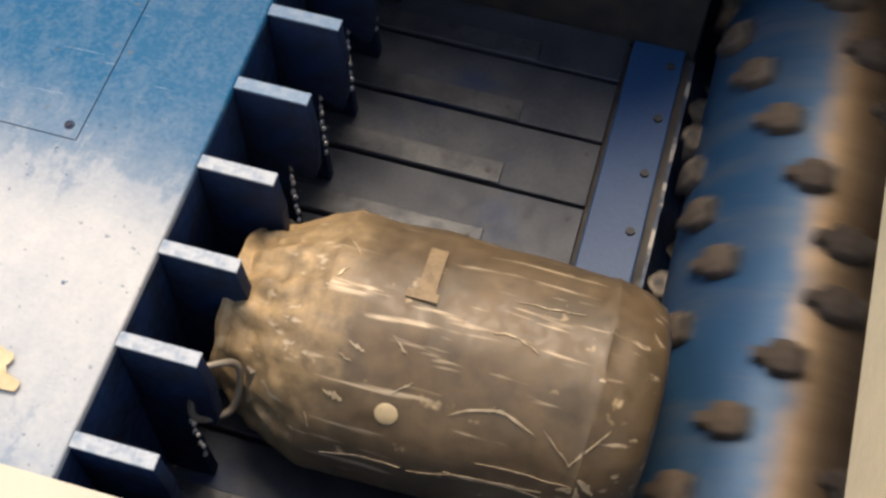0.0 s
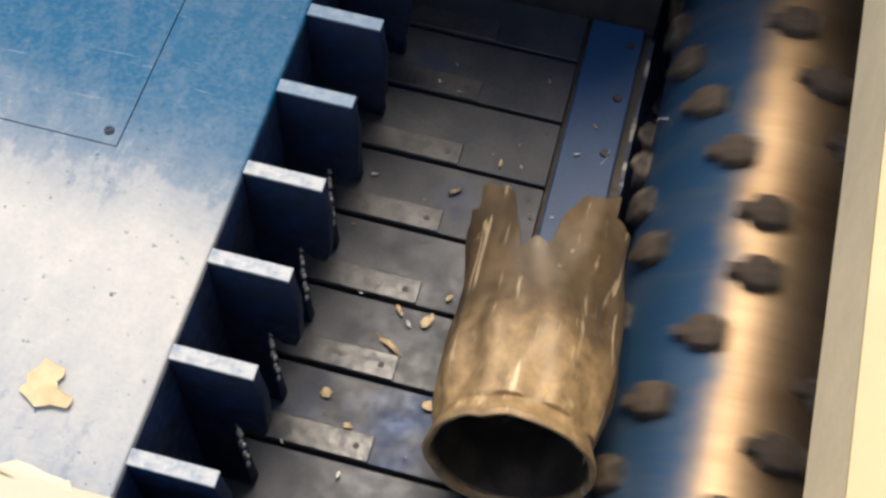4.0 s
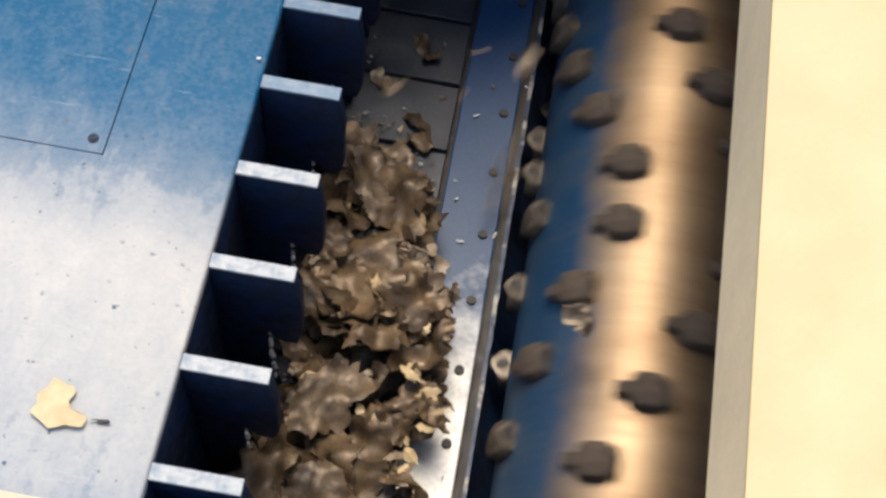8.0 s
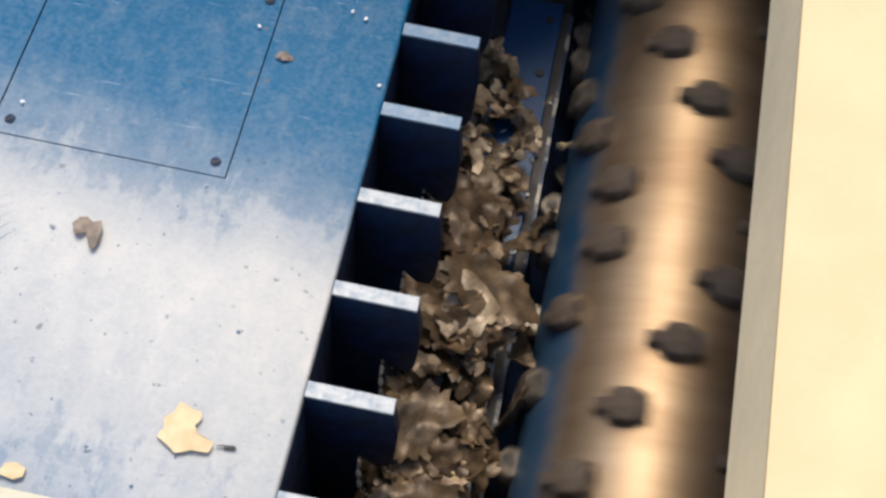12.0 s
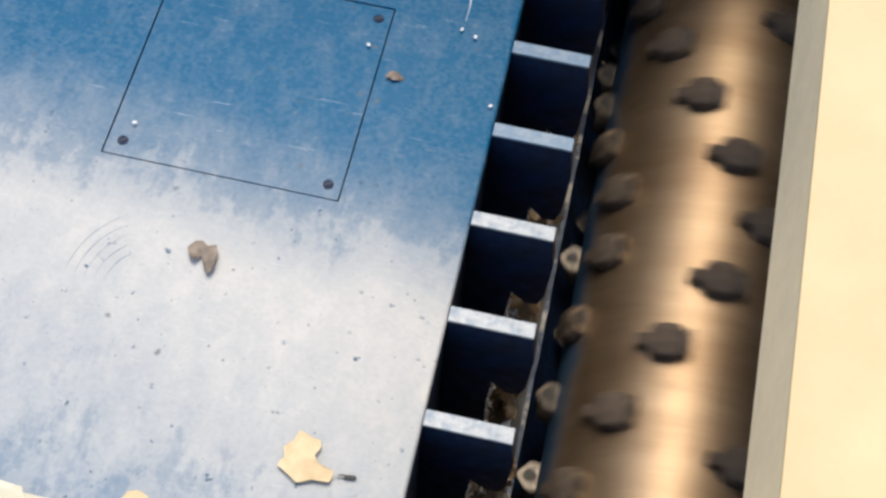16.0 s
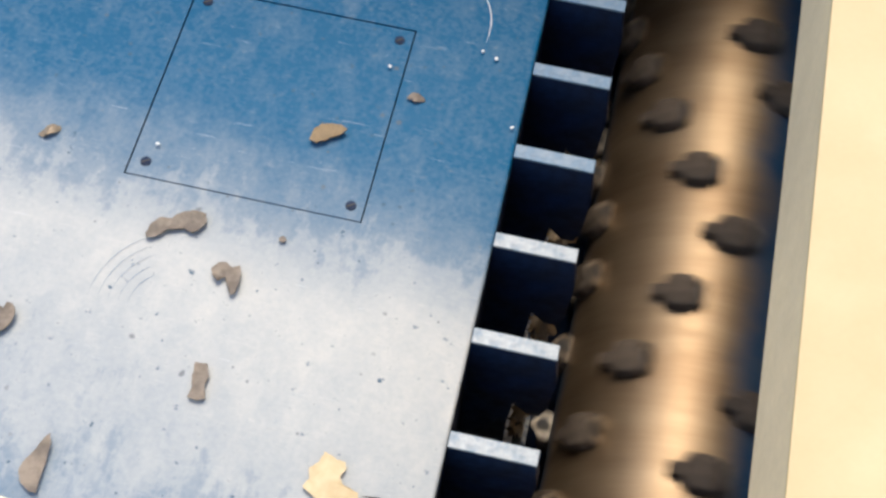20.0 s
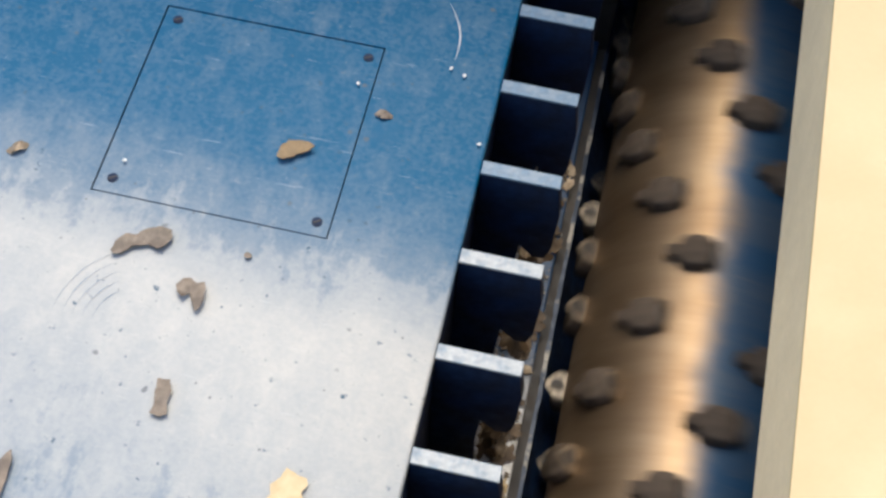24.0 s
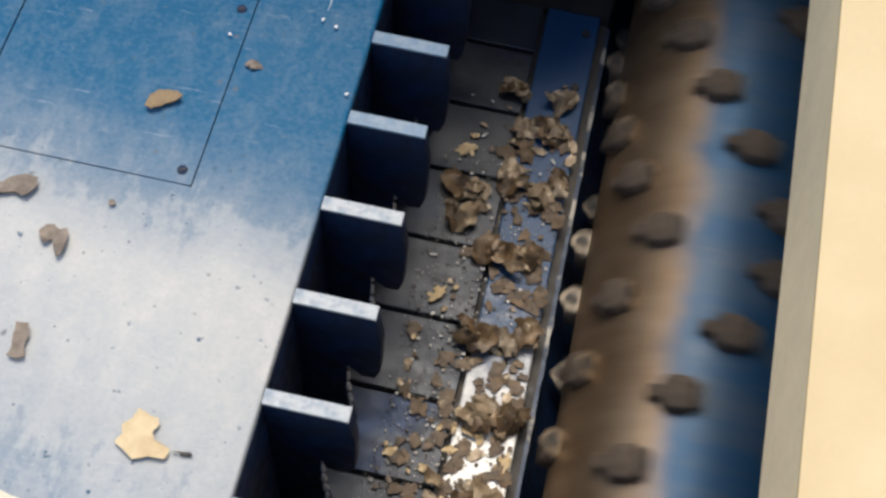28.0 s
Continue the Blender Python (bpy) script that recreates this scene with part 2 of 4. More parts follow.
def churn_skin(name, main, other, rubbed, scale, bump):
    """Dull aluminium under dried dirt, with pale scratches along its length and dents."""
    m, nt, bsdf = nodes(name)
    co = nt.nodes.new("ShaderNodeTexCoord").outputs["Object"]
    mp = nt.nodes.new("ShaderNodeMapping")
    mp.inputs["Scale"].default_value = (14.0, 14.0, 1.1)
    nt.links.new(co, mp.inputs[0])
    big, mid, fine, dent = noise_of(nt, co, scale), noise_of(nt, co, 45.0), noise_of(nt, co, 220.0, 2.0), noise_of(nt, co, scale * 1.4, 1.5, 0.4)
    scratch = noise_of(nt, mp.outputs[0], 4.5, 3.0, 0.5)
    col = mix_of(nt, ramp_of(nt, big, 0.34, 0.66), main, other)
    xyz = nt.nodes.new("ShaderNodeSeparateXYZ")
    nt.links.new(co, xyz.inputs[0])
    high = calc(nt, "ADD", xyz.outputs[2], calc(nt, "MULTIPLY", calc(nt, "SUBTRACT", big, 0.5), 0.25))
    shoulder = ramp_of(nt, high, 0.40, 0.52)
    col = mix_of(nt, calc(nt, "MULTIPLY", shoulder, calc(nt, "MULTIPLY_ADD", mid, 1.2, 0.1)), col, rubbed)
    col = mix_of(nt, 0.5, col, ramp_of(nt, mid, 0.3, 0.7, (0.55, 0.55, 0.55, 1), (1.25, 1.22, 1.15, 1)), "MULTIPLY")
    col = mix_of(nt, calc(nt, "MULTIPLY", ramp_of(nt, scratch, 0.62, 0.70), 0.75), col, (0.62, 0.48, 0.31))
    col = mix_of(nt, ramp_of(nt, noise_of(nt, co, 17.0, 3.0), 0.66, 0.74), col, (0.55, 0.40, 0.22))
    nt.links.new(col, bsdf.inputs["Base Color"])
    bsdf.inputs["Metallic"].default_value = 0.12
    r = nt.nodes.new("ShaderNodeMapRange")
    nt.links.new(mid, r.inputs[0])
    r.inputs[1].default_value, r.inputs[2].default_value, r.inputs[3].default_value, r.inputs[4].default_value = 0.3, 0.7, 0.36, 0.66
    nt.links.new(r.outputs[0], bsdf.inputs["Roughness"])
    bump_of(nt, bsdf, calc(nt, "ADD", calc(nt, "MULTIPLY", dent, 2.6), calc(nt, "MULTIPLY_ADD", fine, 0.03, calc(nt, "MULTIPLY", mid, 0.08))), bump, 0.008)
    return m


def bar_paint():
    """Blue paint on the knife bar, rubbed to bare steel towards the near end, whitened by painted glare."""
    m, nt, bsdf = nodes("rubbed_glare_blue_paint")
    co = nt.nodes.new("ShaderNodeTexCoord").outputs["Object"]
    xyz = nt.nodes.new("ShaderNodeSeparateXYZ")
    nt.links.new(co, xyz.inputs[0])
    mid, fine = noise_of(nt, co, 18.0), noise_of(nt, co, 120.0)
    y = calc(nt, "ADD", xyz.outputs[1], calc(nt, "MULTIPLY", calc(nt, "SUBTRACT", mid, 0.5), 0.4))
    rub_glare = nt.nodes.new("ShaderNodeMapRange")
    nt.links.new(y, rub_glare.inputs[0])
    rub_glare.inputs[1].default_value, rub_glare.inputs[2].default_value, rub_glare.inputs[3].default_value, rub_glare.inputs[4].default_value = -0.13, 0.13, 1.0, 0.0
    # The white is bare steel plus sky glare painted into its colour
    col = mix_of(nt, rub_glare.outputs[0], (0.009, 0.060, 0.160), (0.86, 0.85, 0.82))
    col = mix_of(nt, 0.4, col, ramp_of(nt, fine, 0.3, 0.7, (0.4, 0.4, 0.4, 1), (1, 1, 1, 1)), "MULTIPLY")
    nt.links.new(col, bsdf.inputs["Base Color"])
    nt.links.new(calc(nt, "MULTIPLY", rub_glare.outputs[0], 0.1), bsdf.inputs["Metallic"])
    bsdf.inputs["Roughness"].default_value = 0.46
    bump_of(nt, bsdf, calc(nt, "ADD", mid, fine), 0.25)
    return m


PLATE = plate_paint()
# One paint twice: BLUE darkened as shade on ribs, FACE lightened in the recess
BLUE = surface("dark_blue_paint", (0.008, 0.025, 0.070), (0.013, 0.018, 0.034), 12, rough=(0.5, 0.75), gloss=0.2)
FACE = surface("ram_face_lifted_paint", (0.016, 0.046, 0.125), (0.02, 0.03, 0.055), 12, rough=(0.5, 0.75), gloss=0.2)
BAR = bar_paint()
# Dimmer copy for the far rib caps, which lie outside the sky glare
SCUFF_DIM = surface("scuffed_dim_blue_steel", (0.10, 0.19, 0.29), (0.20, 0.27, 0.34), 55, (0.42, 0.68), rough=(0.35, 0.55))
SCUFF = surface("scuffed_pale_steel", (0.32, 0.355, 0.385), (0.15, 0.22, 0.29), 45, (0.46, 0.66), rough=(0.3, 0.5))
STEEL = surface("dark_worn_steel", (0.043, 0.050, 0.064), (0.086, 0.091, 0.102), 9, (0.34, 0.72), rough=(0.34, 0.58), metal=0.4, bump=0.12, stain=((0.016, 0.034, 0.085), 4.0, (0.56, 0.72)), gloss=0.3, per_thing=0.15)
WEARSTEEL = surface("rubbed_strip_steel", (0.095, 0.099, 0.106), (0.048, 0.053, 0.062), 16, (0.42, 0.64), rough=(0.28, 0.5), metal=0.5, bump=0.12, gloss=0.35, per_thing=0.15)
BLACK = surface("grimy_steel", (0.035, 0.033, 0.033), (0.075, 0.062, 0.05), 14, rough=(0.5, 0.8))
EDGEWEAR = surface("patchy_worn_edge", (0.03, 0.05, 0.09), (0.42, 0.39, 0.34), 16, (0.5, 0.6), rough=(0.4, 0.6), metal=0.2)
WELD = surface("bright_weld", (0.6, 0.6, 0.6), (0.4, 0.4, 0.4), 60, rough=(0.3, 0.5), metal=0.5)
ROTOR = rotor_skin()
HOLDER = surface("knife_holder_steel", (0.095, 0.073, 0.056), (0.150, 0.115, 0.086), 30, rough=(0.6, 0.85), gloss=0.06)
KNIFE = surface("knife_steel", (0.25, 0.205, 0.155), (0.13, 0.105, 0.08), 50, rough=(0.3, 0.5), metal=0.35)
CREAM = surface("cream_paint", (0.56, 0.41, 0.205), (0.545, 0.395, 0.195), 4, (0.3, 0.7), rough=(0.45, 0.6), bump=0.03, grainy=0.05)
PALE = surface("pale_cream_paint", (0.60, 0.56, 0.43), (0.57, 0.53, 0.40), 5, (0.3, 0.7), rough=(0.45, 0.6), bump=0.03, grainy=0.05)
# The cover's cream again, lightened for its front edge that lies in shade
EDGE = surface("lifted_cream_paint", (0.76, 0.59, 0.37), (0.64, 0.50, 0.32), 6, (0.35, 0.65), rough=(0.5, 0.7), bump=0.02, grainy=0.12)
CHURN = churn_skin("dirty_aluminium", (0.160, 0.106, 0.056), (0.098, 0.072, 0.044), (0.46, 0.31, 0.155), 9, 0.4)
STRAP = surface("dull_aluminium", (0.26, 0.215, 0.16), (0.17, 0.135, 0.095), 40, rough=(0.4, 0.6), metal=0.3)
TAPE = surface("pale_brown_tape", (0.29, 0.195, 0.10), (0.22, 0.15, 0.08), 30, rough=(0.6, 0.8))
INSIDE = surface("shaded_inside", (0.035, 0.024, 0.015), (0.09, 0.064, 0.04), 18, rough=(0.5, 0.8))
SHRED = surface("shredded_metal", (0.24, 0.168, 0.10), (0.085, 0.060, 0.038), 26, (0.36, 0.62), rough=(0.3, 0.65), metal=0.25, per_thing=0.6, bump=0.8, stain=((0.42, 0.33, 0.22), 60.0, (0.66, 0.72)))
CHIP = surface("flat_scrap", (0.17, 0.115, 0.066), (0.085, 0.058, 0.036), 40, (0.36, 0.62), rough=(0.4, 0.7), metal=0.15, per_thing=0.5, bump=0.6)
BRIGHT = surface("bright_scrap", (0.46, 0.375, 0.27), (0.24, 0.18, 0.12), 30, rough=(0.35, 0.6), metal=0.2, per_thing=0.4)
BARE = surface("bare_scratched_metal", (0.60, 0.47, 0.30), (0.42, 0.31, 0.18), 60, rough=(0.35, 0.55), metal=0.2)
YELLOW = surface("yellow_paint_flake", (0.60, 0.455, 0.255), (0.50, 0.365, 0.19), 25, rough=(0.4, 0.6), bump=0.3, grainy=0.08)
TAN = surface("tan_flake", (0.265, 0.205, 0.152), (0.145, 0.112, 0.085), 35, (0.4, 0.6), rough=(0.5, 0.7), per_thing=0.08, grainy=0.15)
WHITE = surface("white_speck", (0.8, 0.8, 0.78), (0.65, 0.65, 0.62), 60, rough=(0.6, 0.8))


def grit_skin():
    m, nt, bsdf = nodes("metal_grit")
    tone = nt.nodes.new("ShaderNodeNewGeometry").outputs["Random Per Island"]
    nt.links.new(ramp_of(nt, tone, 0.45, 1.0, (0.07, 0.06, 0.05, 1), (0.62, 0.60, 0.55, 1)), bsdf.inputs["Base Color"])
    bsdf.inputs["Roughness"].default_value = 0.55
    return m


GRIT = grit_skin()


# ---- building helpers ----
def finish(bm, name, material, smooth=None):
    me = bpy.data.meshes.new(name)
    bmesh.ops.recalc_face_normals(bm, faces=bm.faces)
    bm.to_mesh(me)
    bm.free()
    me.materials.append(material)
    if smooth is not None:
        me.polygons.foreach_set("use_smooth", [True] * len(me.polygons))
        me.set_sharp_from_angle(angle=radians(smooth))
    return me


def part(name, bm, material, parent=None, label="", m=None, smooth=None):
    ob = new(name, finish(bm, name, material, smooth))
    if parent:
        ob.parent = parent
    if m is not None:
        ob.matrix_basis = m
    return tagged(ob, label)


def shared(name, me, parent, m):
    ob = new(name, me)
    ob.parent = parent
    ob.matrix_basis = m
    return ob


def empty(name, m, label="", category="", group="", kind=""):
    ob = new(name)
    ob.matrix_basis = m
    return tagged(ob, label, category, group, kind)


def box(x0, x1, y0, y1, z0, z1, bevel=0.003, bm=None):
    bm = bm or bmesh.new()
    geo = bmesh.ops.create_cube(bm, size=1)["verts"]
    for v in geo:
        v.co = Vector((x0 + (v.co.x + 0.5) * (x1 - x0), y0 + (v.co.y + 0.5) * (y1 - y0), z0 + (v.co.z + 0.5) * (z1 - z0)))
    if bevel:
        edges = list({e for v in geo for e in v.link_edges})
        bmesh.ops.bevel(bm, geom=edges, offset=bevel, segments=2, affect="EDGES", profile=0.5)
    return bm


def disc(r, h, n=14, z=0.0, bm=None, bevel=0.0):
    bm = bm or bmesh.new()
    geo = bmesh.ops.create_cone(bm, cap_ends=True, segments=n, radius1=r, radius2=r - bevel, depth=h, matrix=Matrix.Translation((0, 0, z + h / 2)))
    return bm


def prism(outline, y0, y1, bevel=0.0):
    """An xz outline drawn out along y."""
    bm = bmesh.new()
    a = [bm.verts.new((x, y0, z)) for x, z in outline]
    b = [bm.verts.new((x, y1, z)) for x, z in outline]
    bm.faces.new(a), bm.faces.new(b[::-1])
    for i in range(len(a)):
        j = (i + 1) % len(a)
        bm.faces.new((a[i], b[i], b[j], a[j]))
    if bevel:
        bmesh.ops.bevel(bm, geom=list(bm.edges), offset=bevel, segments=2, affect="EDGES", profile=0.5)
    return bm


def lathe(profile, n=48, bm=None, keep=None):
    """(radius, z) turned round z. keep(angle, z) drops faces where it is false."""
    bm = bm or bmesh.new()
    rings = [[bm.verts.new((r * math.cos(2 * math.pi * i / n), r * math.sin(2 * math.pi * i / n), z)) for i in range(n)] for r, z in profile]
    for k in range(len(rings) - 1):
        for i in range(n):
            j = (i + 1) % n
            if keep is None or keep(2 * math.pi * (i + 0.5) / n, (profile[k][1] + profile[k + 1][1]) / 2):
                bm.faces.new((rings[k][i], rings[k][j], rings[k + 1][j], rings[k + 1][i]))
    return bm


def thicken(bm, depth):
    """Give an open sheet its thickness, inwards from its faces."""
    bm.normal_update()
    faces, rim = list(bm.faces), [(e.verts[0], e.verts[1], e.link_loops[0].vert) for e in bm.edges if len(e.link_faces) == 1]
    twin = {v: bm.verts.new(v.co - v.normal * depth) for v in list(bm.verts) if v.link_faces}
    for f in faces:
        bm.faces.new([twin[v] for v in reversed(f.verts)])
    for a, b, first in rim:
        a, b = (a, b) if first == a else (b, a)
        bm.faces.new((b, a, twin[a], twin[b]))


# ---- the machine ----
TOP = 0.448        # ram's top
PITCH = 0.15       # ribs and floor strips
Y0, Y1 = -0.53, 0.79
KX, KR = 0.82, 0.218   # rotor axis and radius
BOLT = finish(disc(0.009, 0.006, 12, bevel=0.001), "bolt", BLACK, 40)


def bolt(parent, x, y, z):
    shared("bolt", BOLT, parent, pose(x, y, z - 0.003))


def build_floor():
    bed = empty("floor", pose(0, 0, 0), "dark worn steel bed of parallel strips in front of the rotor", "floor", kind="structure")
    part("bed_plate", box(-0.75, 0.56, Y0, Y1, -0.10, -0.022, 0), BLACK, bed, "grimy steel bed under the strips")
    k = -5
    while True:
        a = 0.074 + PITCH * k
        if a > Y1 - 0.02:
            break
        lo, hi = max(a + 0.004, Y0), min(a + PITCH - 0.004, Y1)
        s = part("floor_strip", box(-0.74, 0.428, lo, hi, -0.022, 0.0, 0.002), STEEL, bed)
        w = part("wear_strip", box(-0.74, 0.262, lo + 0.001, min(lo + 0.048, hi), 0.0003, 0.004, 0.0015), WEARSTEEL, bed, "rubbed bare steel wear strip")
        shared("bolt", BOLT, w, pose(0.236, lo + 0.024 if hi - lo > 0.05 else lo + 0.01, -0.0012) @ Matrix.Diagonal((0.7, 0.7, 1, 1)))
        shared("bolt", BOLT, s, pose(0.405, lo + 0.115, -0.0052) @ Matrix.Diagonal((0.6, 0.6, 1, 1)))
        k += 1
    bar = empty("counter_knife_bar", pose(0, 0, 0), "blue painted steel counter knife bar with a row of bolts", "knife bar", kind="structure")
    part("bar_plate", box(0.437, 0.542, Y0, Y1, -0.03, 0.002, 0.003), BAR, bar)
    part("lower_ledge", box(0.5445, 0.562, Y0, Y1, -0.14, -0.030, 0.003), BAR, bar, "lower dark blue ledge along the rotor")
    edge = bmesh.new()
    ys = [Y0 + 0.01 + (Y1 - Y0 - 0.02) * i / 180 for i in range(181)]
    rows = [[edge.verts.new((0.5615 + sx * (0.003 + 0.004 * abs(noise.noise(Vector((y * 22, sx, 0))))), y, z + 0.003 * noise.noise(Vector((y * 15, 5, 0))))) for sx, z in ((-1, -0.029), (-1, -0.018), (1, -0.018), (1, -0.029))] for y in ys]
    for r0, r1 in zip(rows, rows[1:]):
        for i in range(4):
            edge.faces.new((r0[i], r0[(i + 1) % 4], r1[(i + 1) % 4], r1[i]))
    part("counter_knife", edge, EDGEWEAR, bar, "worn pale cutting edge beside the rotor", smooth=40)
    k = 0
    while 0.612 - 0.132 * k > Y0 + 0.02:
        bolt(bar, 0.519, 0.610 - 0.132 * k, 0.004)
        k += 1
    bolt(bar, 0.519, 0.742, 0.004)


def build_ram():
    ram = empty("pusher_ram", pose(0, 0, 0), "blue painted steel pusher ram with a scoured top and ribbed front", "ram")
    # top in four pieces round the hatch
    hx0, hx1, hy0, hy1 = -0.645, -0.304, -0.013, 0.328
    g = 0.0022
    bm = bmesh.new()
    for x0, x1, y0, y1 in ((-1.9, hx0 - g, Y0 + 0.004, Y1 - 0.004), (hx1 + g, -0.117, Y0 + 0.004, Y1 - 0.004), (hx0 - g, hx1 + g, Y0 + 0.004, hy0 - g), (hx0 - g, hx1 + g, hy1 + g, Y1 - 0.004)):
        box(x0, x1, y0, y1, TOP - 0.016, TOP, 0, bm)
    edges = [e for e in bm.edges if all(abs(v.co.x + 0.117) < 1e-5 and v.co.z > TOP - 1e-4 for v in e.verts)]
    bmesh.ops.bevel(bm, geom=edges, offset=0.005, segments=3, affect="EDGES", profile=0.5)
    part("top_plate", bm, PLATE, ram, smooth=40)
    hatch = part("hatch_cover", box(hx0, hx1, hy0, hy1, TOP - 0.014, TOP - 0.0005, 0.001), PLATE, ram, "square blue hatch cover held by screws")
    for x, y in ((hx0 + 0.022, hy0 + 0.024), (hx1 - 0.019, hy0 + 0.022), (hx0 + 0.022, hy1 - 0.022), (hx1 - 0.019, hy1 - 0.022)):
        sc = part("screw", disc(0.0085, 0.003, 14, bevel=0.001), BLUE, hatch, m=pose(x, y, TOP - 0.002), smooth=40)
        part("screw_slot", box(-0.006, 0.006, -0.001, 0.001, 0, 0.0008, 0), BLACK, sc, m=pose(0, 0, 0.003, 0, 0, 35))
    for i in range(5):
        arc = bmesh.new()
        r0 = 0.05 + 0.014 * i
        ring = []
        for j in range(9):
            u = radians(118 + 8 * j)
            c = Vector((-0.525 + r0 * math.cos(u), -0.205 + 1.1 * r0 * math.sin(u), 0))
            w = Vector((math.cos(u), math.sin(u), 0)) * 0.0008 * math.sin(math.pi * (j + 0.5) / 9)
            ring.append((arc.verts.new((*(c - w).xy, TOP + 0.0006)), arc.verts.new((*(c + w).xy, TOP + 0.0006))))
        for p0, p1 in zip(ring, ring[1:]):
            arc.faces.new((p0[0], p0[1], p1[1], p1[0]))
        part("scuff_mark", arc, SCUFF, ram, "pale curved scuff on the plate")
    arc = bmesh.new()
    ring = []
    for j in range(13):
        f = j / 12
        c = Vector((-0.225 + 0.030 * f + 0.012 * math.sin(math.pi * f), 0.44 - 0.108 * f, TOP + 0.0006))
        w = Vector((0.0009 * math.sin(math.pi * (j + 0.5) / 13), 0, 0))
        ring.append((arc.verts.new(c - w), arc.verts.new(c + w)))
    for p0, p1 in zip(ring, ring[1:]):
        arc.faces.new((p0[0], p0[1], p1[1], p1[0]))
    part("scuff_mark", arc, WHITE, ram, "thin white scratch through the paint")
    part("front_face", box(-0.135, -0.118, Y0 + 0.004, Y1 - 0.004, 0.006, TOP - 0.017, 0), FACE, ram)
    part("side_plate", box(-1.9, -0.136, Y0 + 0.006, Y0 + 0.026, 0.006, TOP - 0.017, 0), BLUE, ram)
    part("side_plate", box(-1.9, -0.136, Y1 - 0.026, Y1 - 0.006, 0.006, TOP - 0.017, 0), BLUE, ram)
    outline = [(-0.1165, TOP - 0.004), (0.0, TOP - 0.004), (0.008, 0.37), (0.006, 0.27), (-0.002, 0.24), (-0.022, 0.238), (-0.046, 0.275), (-0.048, 0.18), (-0.045, 0.085), (-0.038, 0.006), (-0.1165, 0.006)]
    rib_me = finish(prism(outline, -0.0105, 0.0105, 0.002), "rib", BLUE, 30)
    # Glare is put into the colour: near caps pale, far caps dim blue
    cap_me = finish(box(-0.1165, 0.001, -0.0115, 0.0115, TOP - 0.004, TOP + 0.0005, 0.0015), "rib_cap", SCUFF)
    dim_cap_me = finish(box(-0.1165, 0.001, -0.0115, 0.0115, TOP - 0.004, TOP + 0.0005, 0.0015), "rib_cap", SCUFF_DIM)
    tooth = bmesh.new()
    bmesh.ops.create_icosphere(tooth, subdivisions=1, radius=0.0055, matrix=Matrix.Diagonal((1, 1.1, 1.2, 1)))
    tooth_me = finish(tooth, "weld_bead", WELD, 60)
    k = -3
    while k <= 6:
        y = PITCH * k + 0.0
        if Y0 + 0.02 < y + 0.0045 < Y1 - 0.02:
            rib = shared("rib", rib_me, ram, pose(0, y + 0.0045, 0))
            shared("rib_cap", cap_me if k < 1 else dim_cap_me, rib, pose(0, 0, 0))
            for i in range(9):
                f = i / 8
                z = 0.088 + f * 0.18
                shared("weld_bead", tooth_me, rib, pose(np.interp(z, [0.085, 0.18, 0.275], [-0.044, -0.047, -0.045]), -0.005 + 0.004 * (i % 2), z, 0, 0, 40 * i))
        k += 1
    return ram


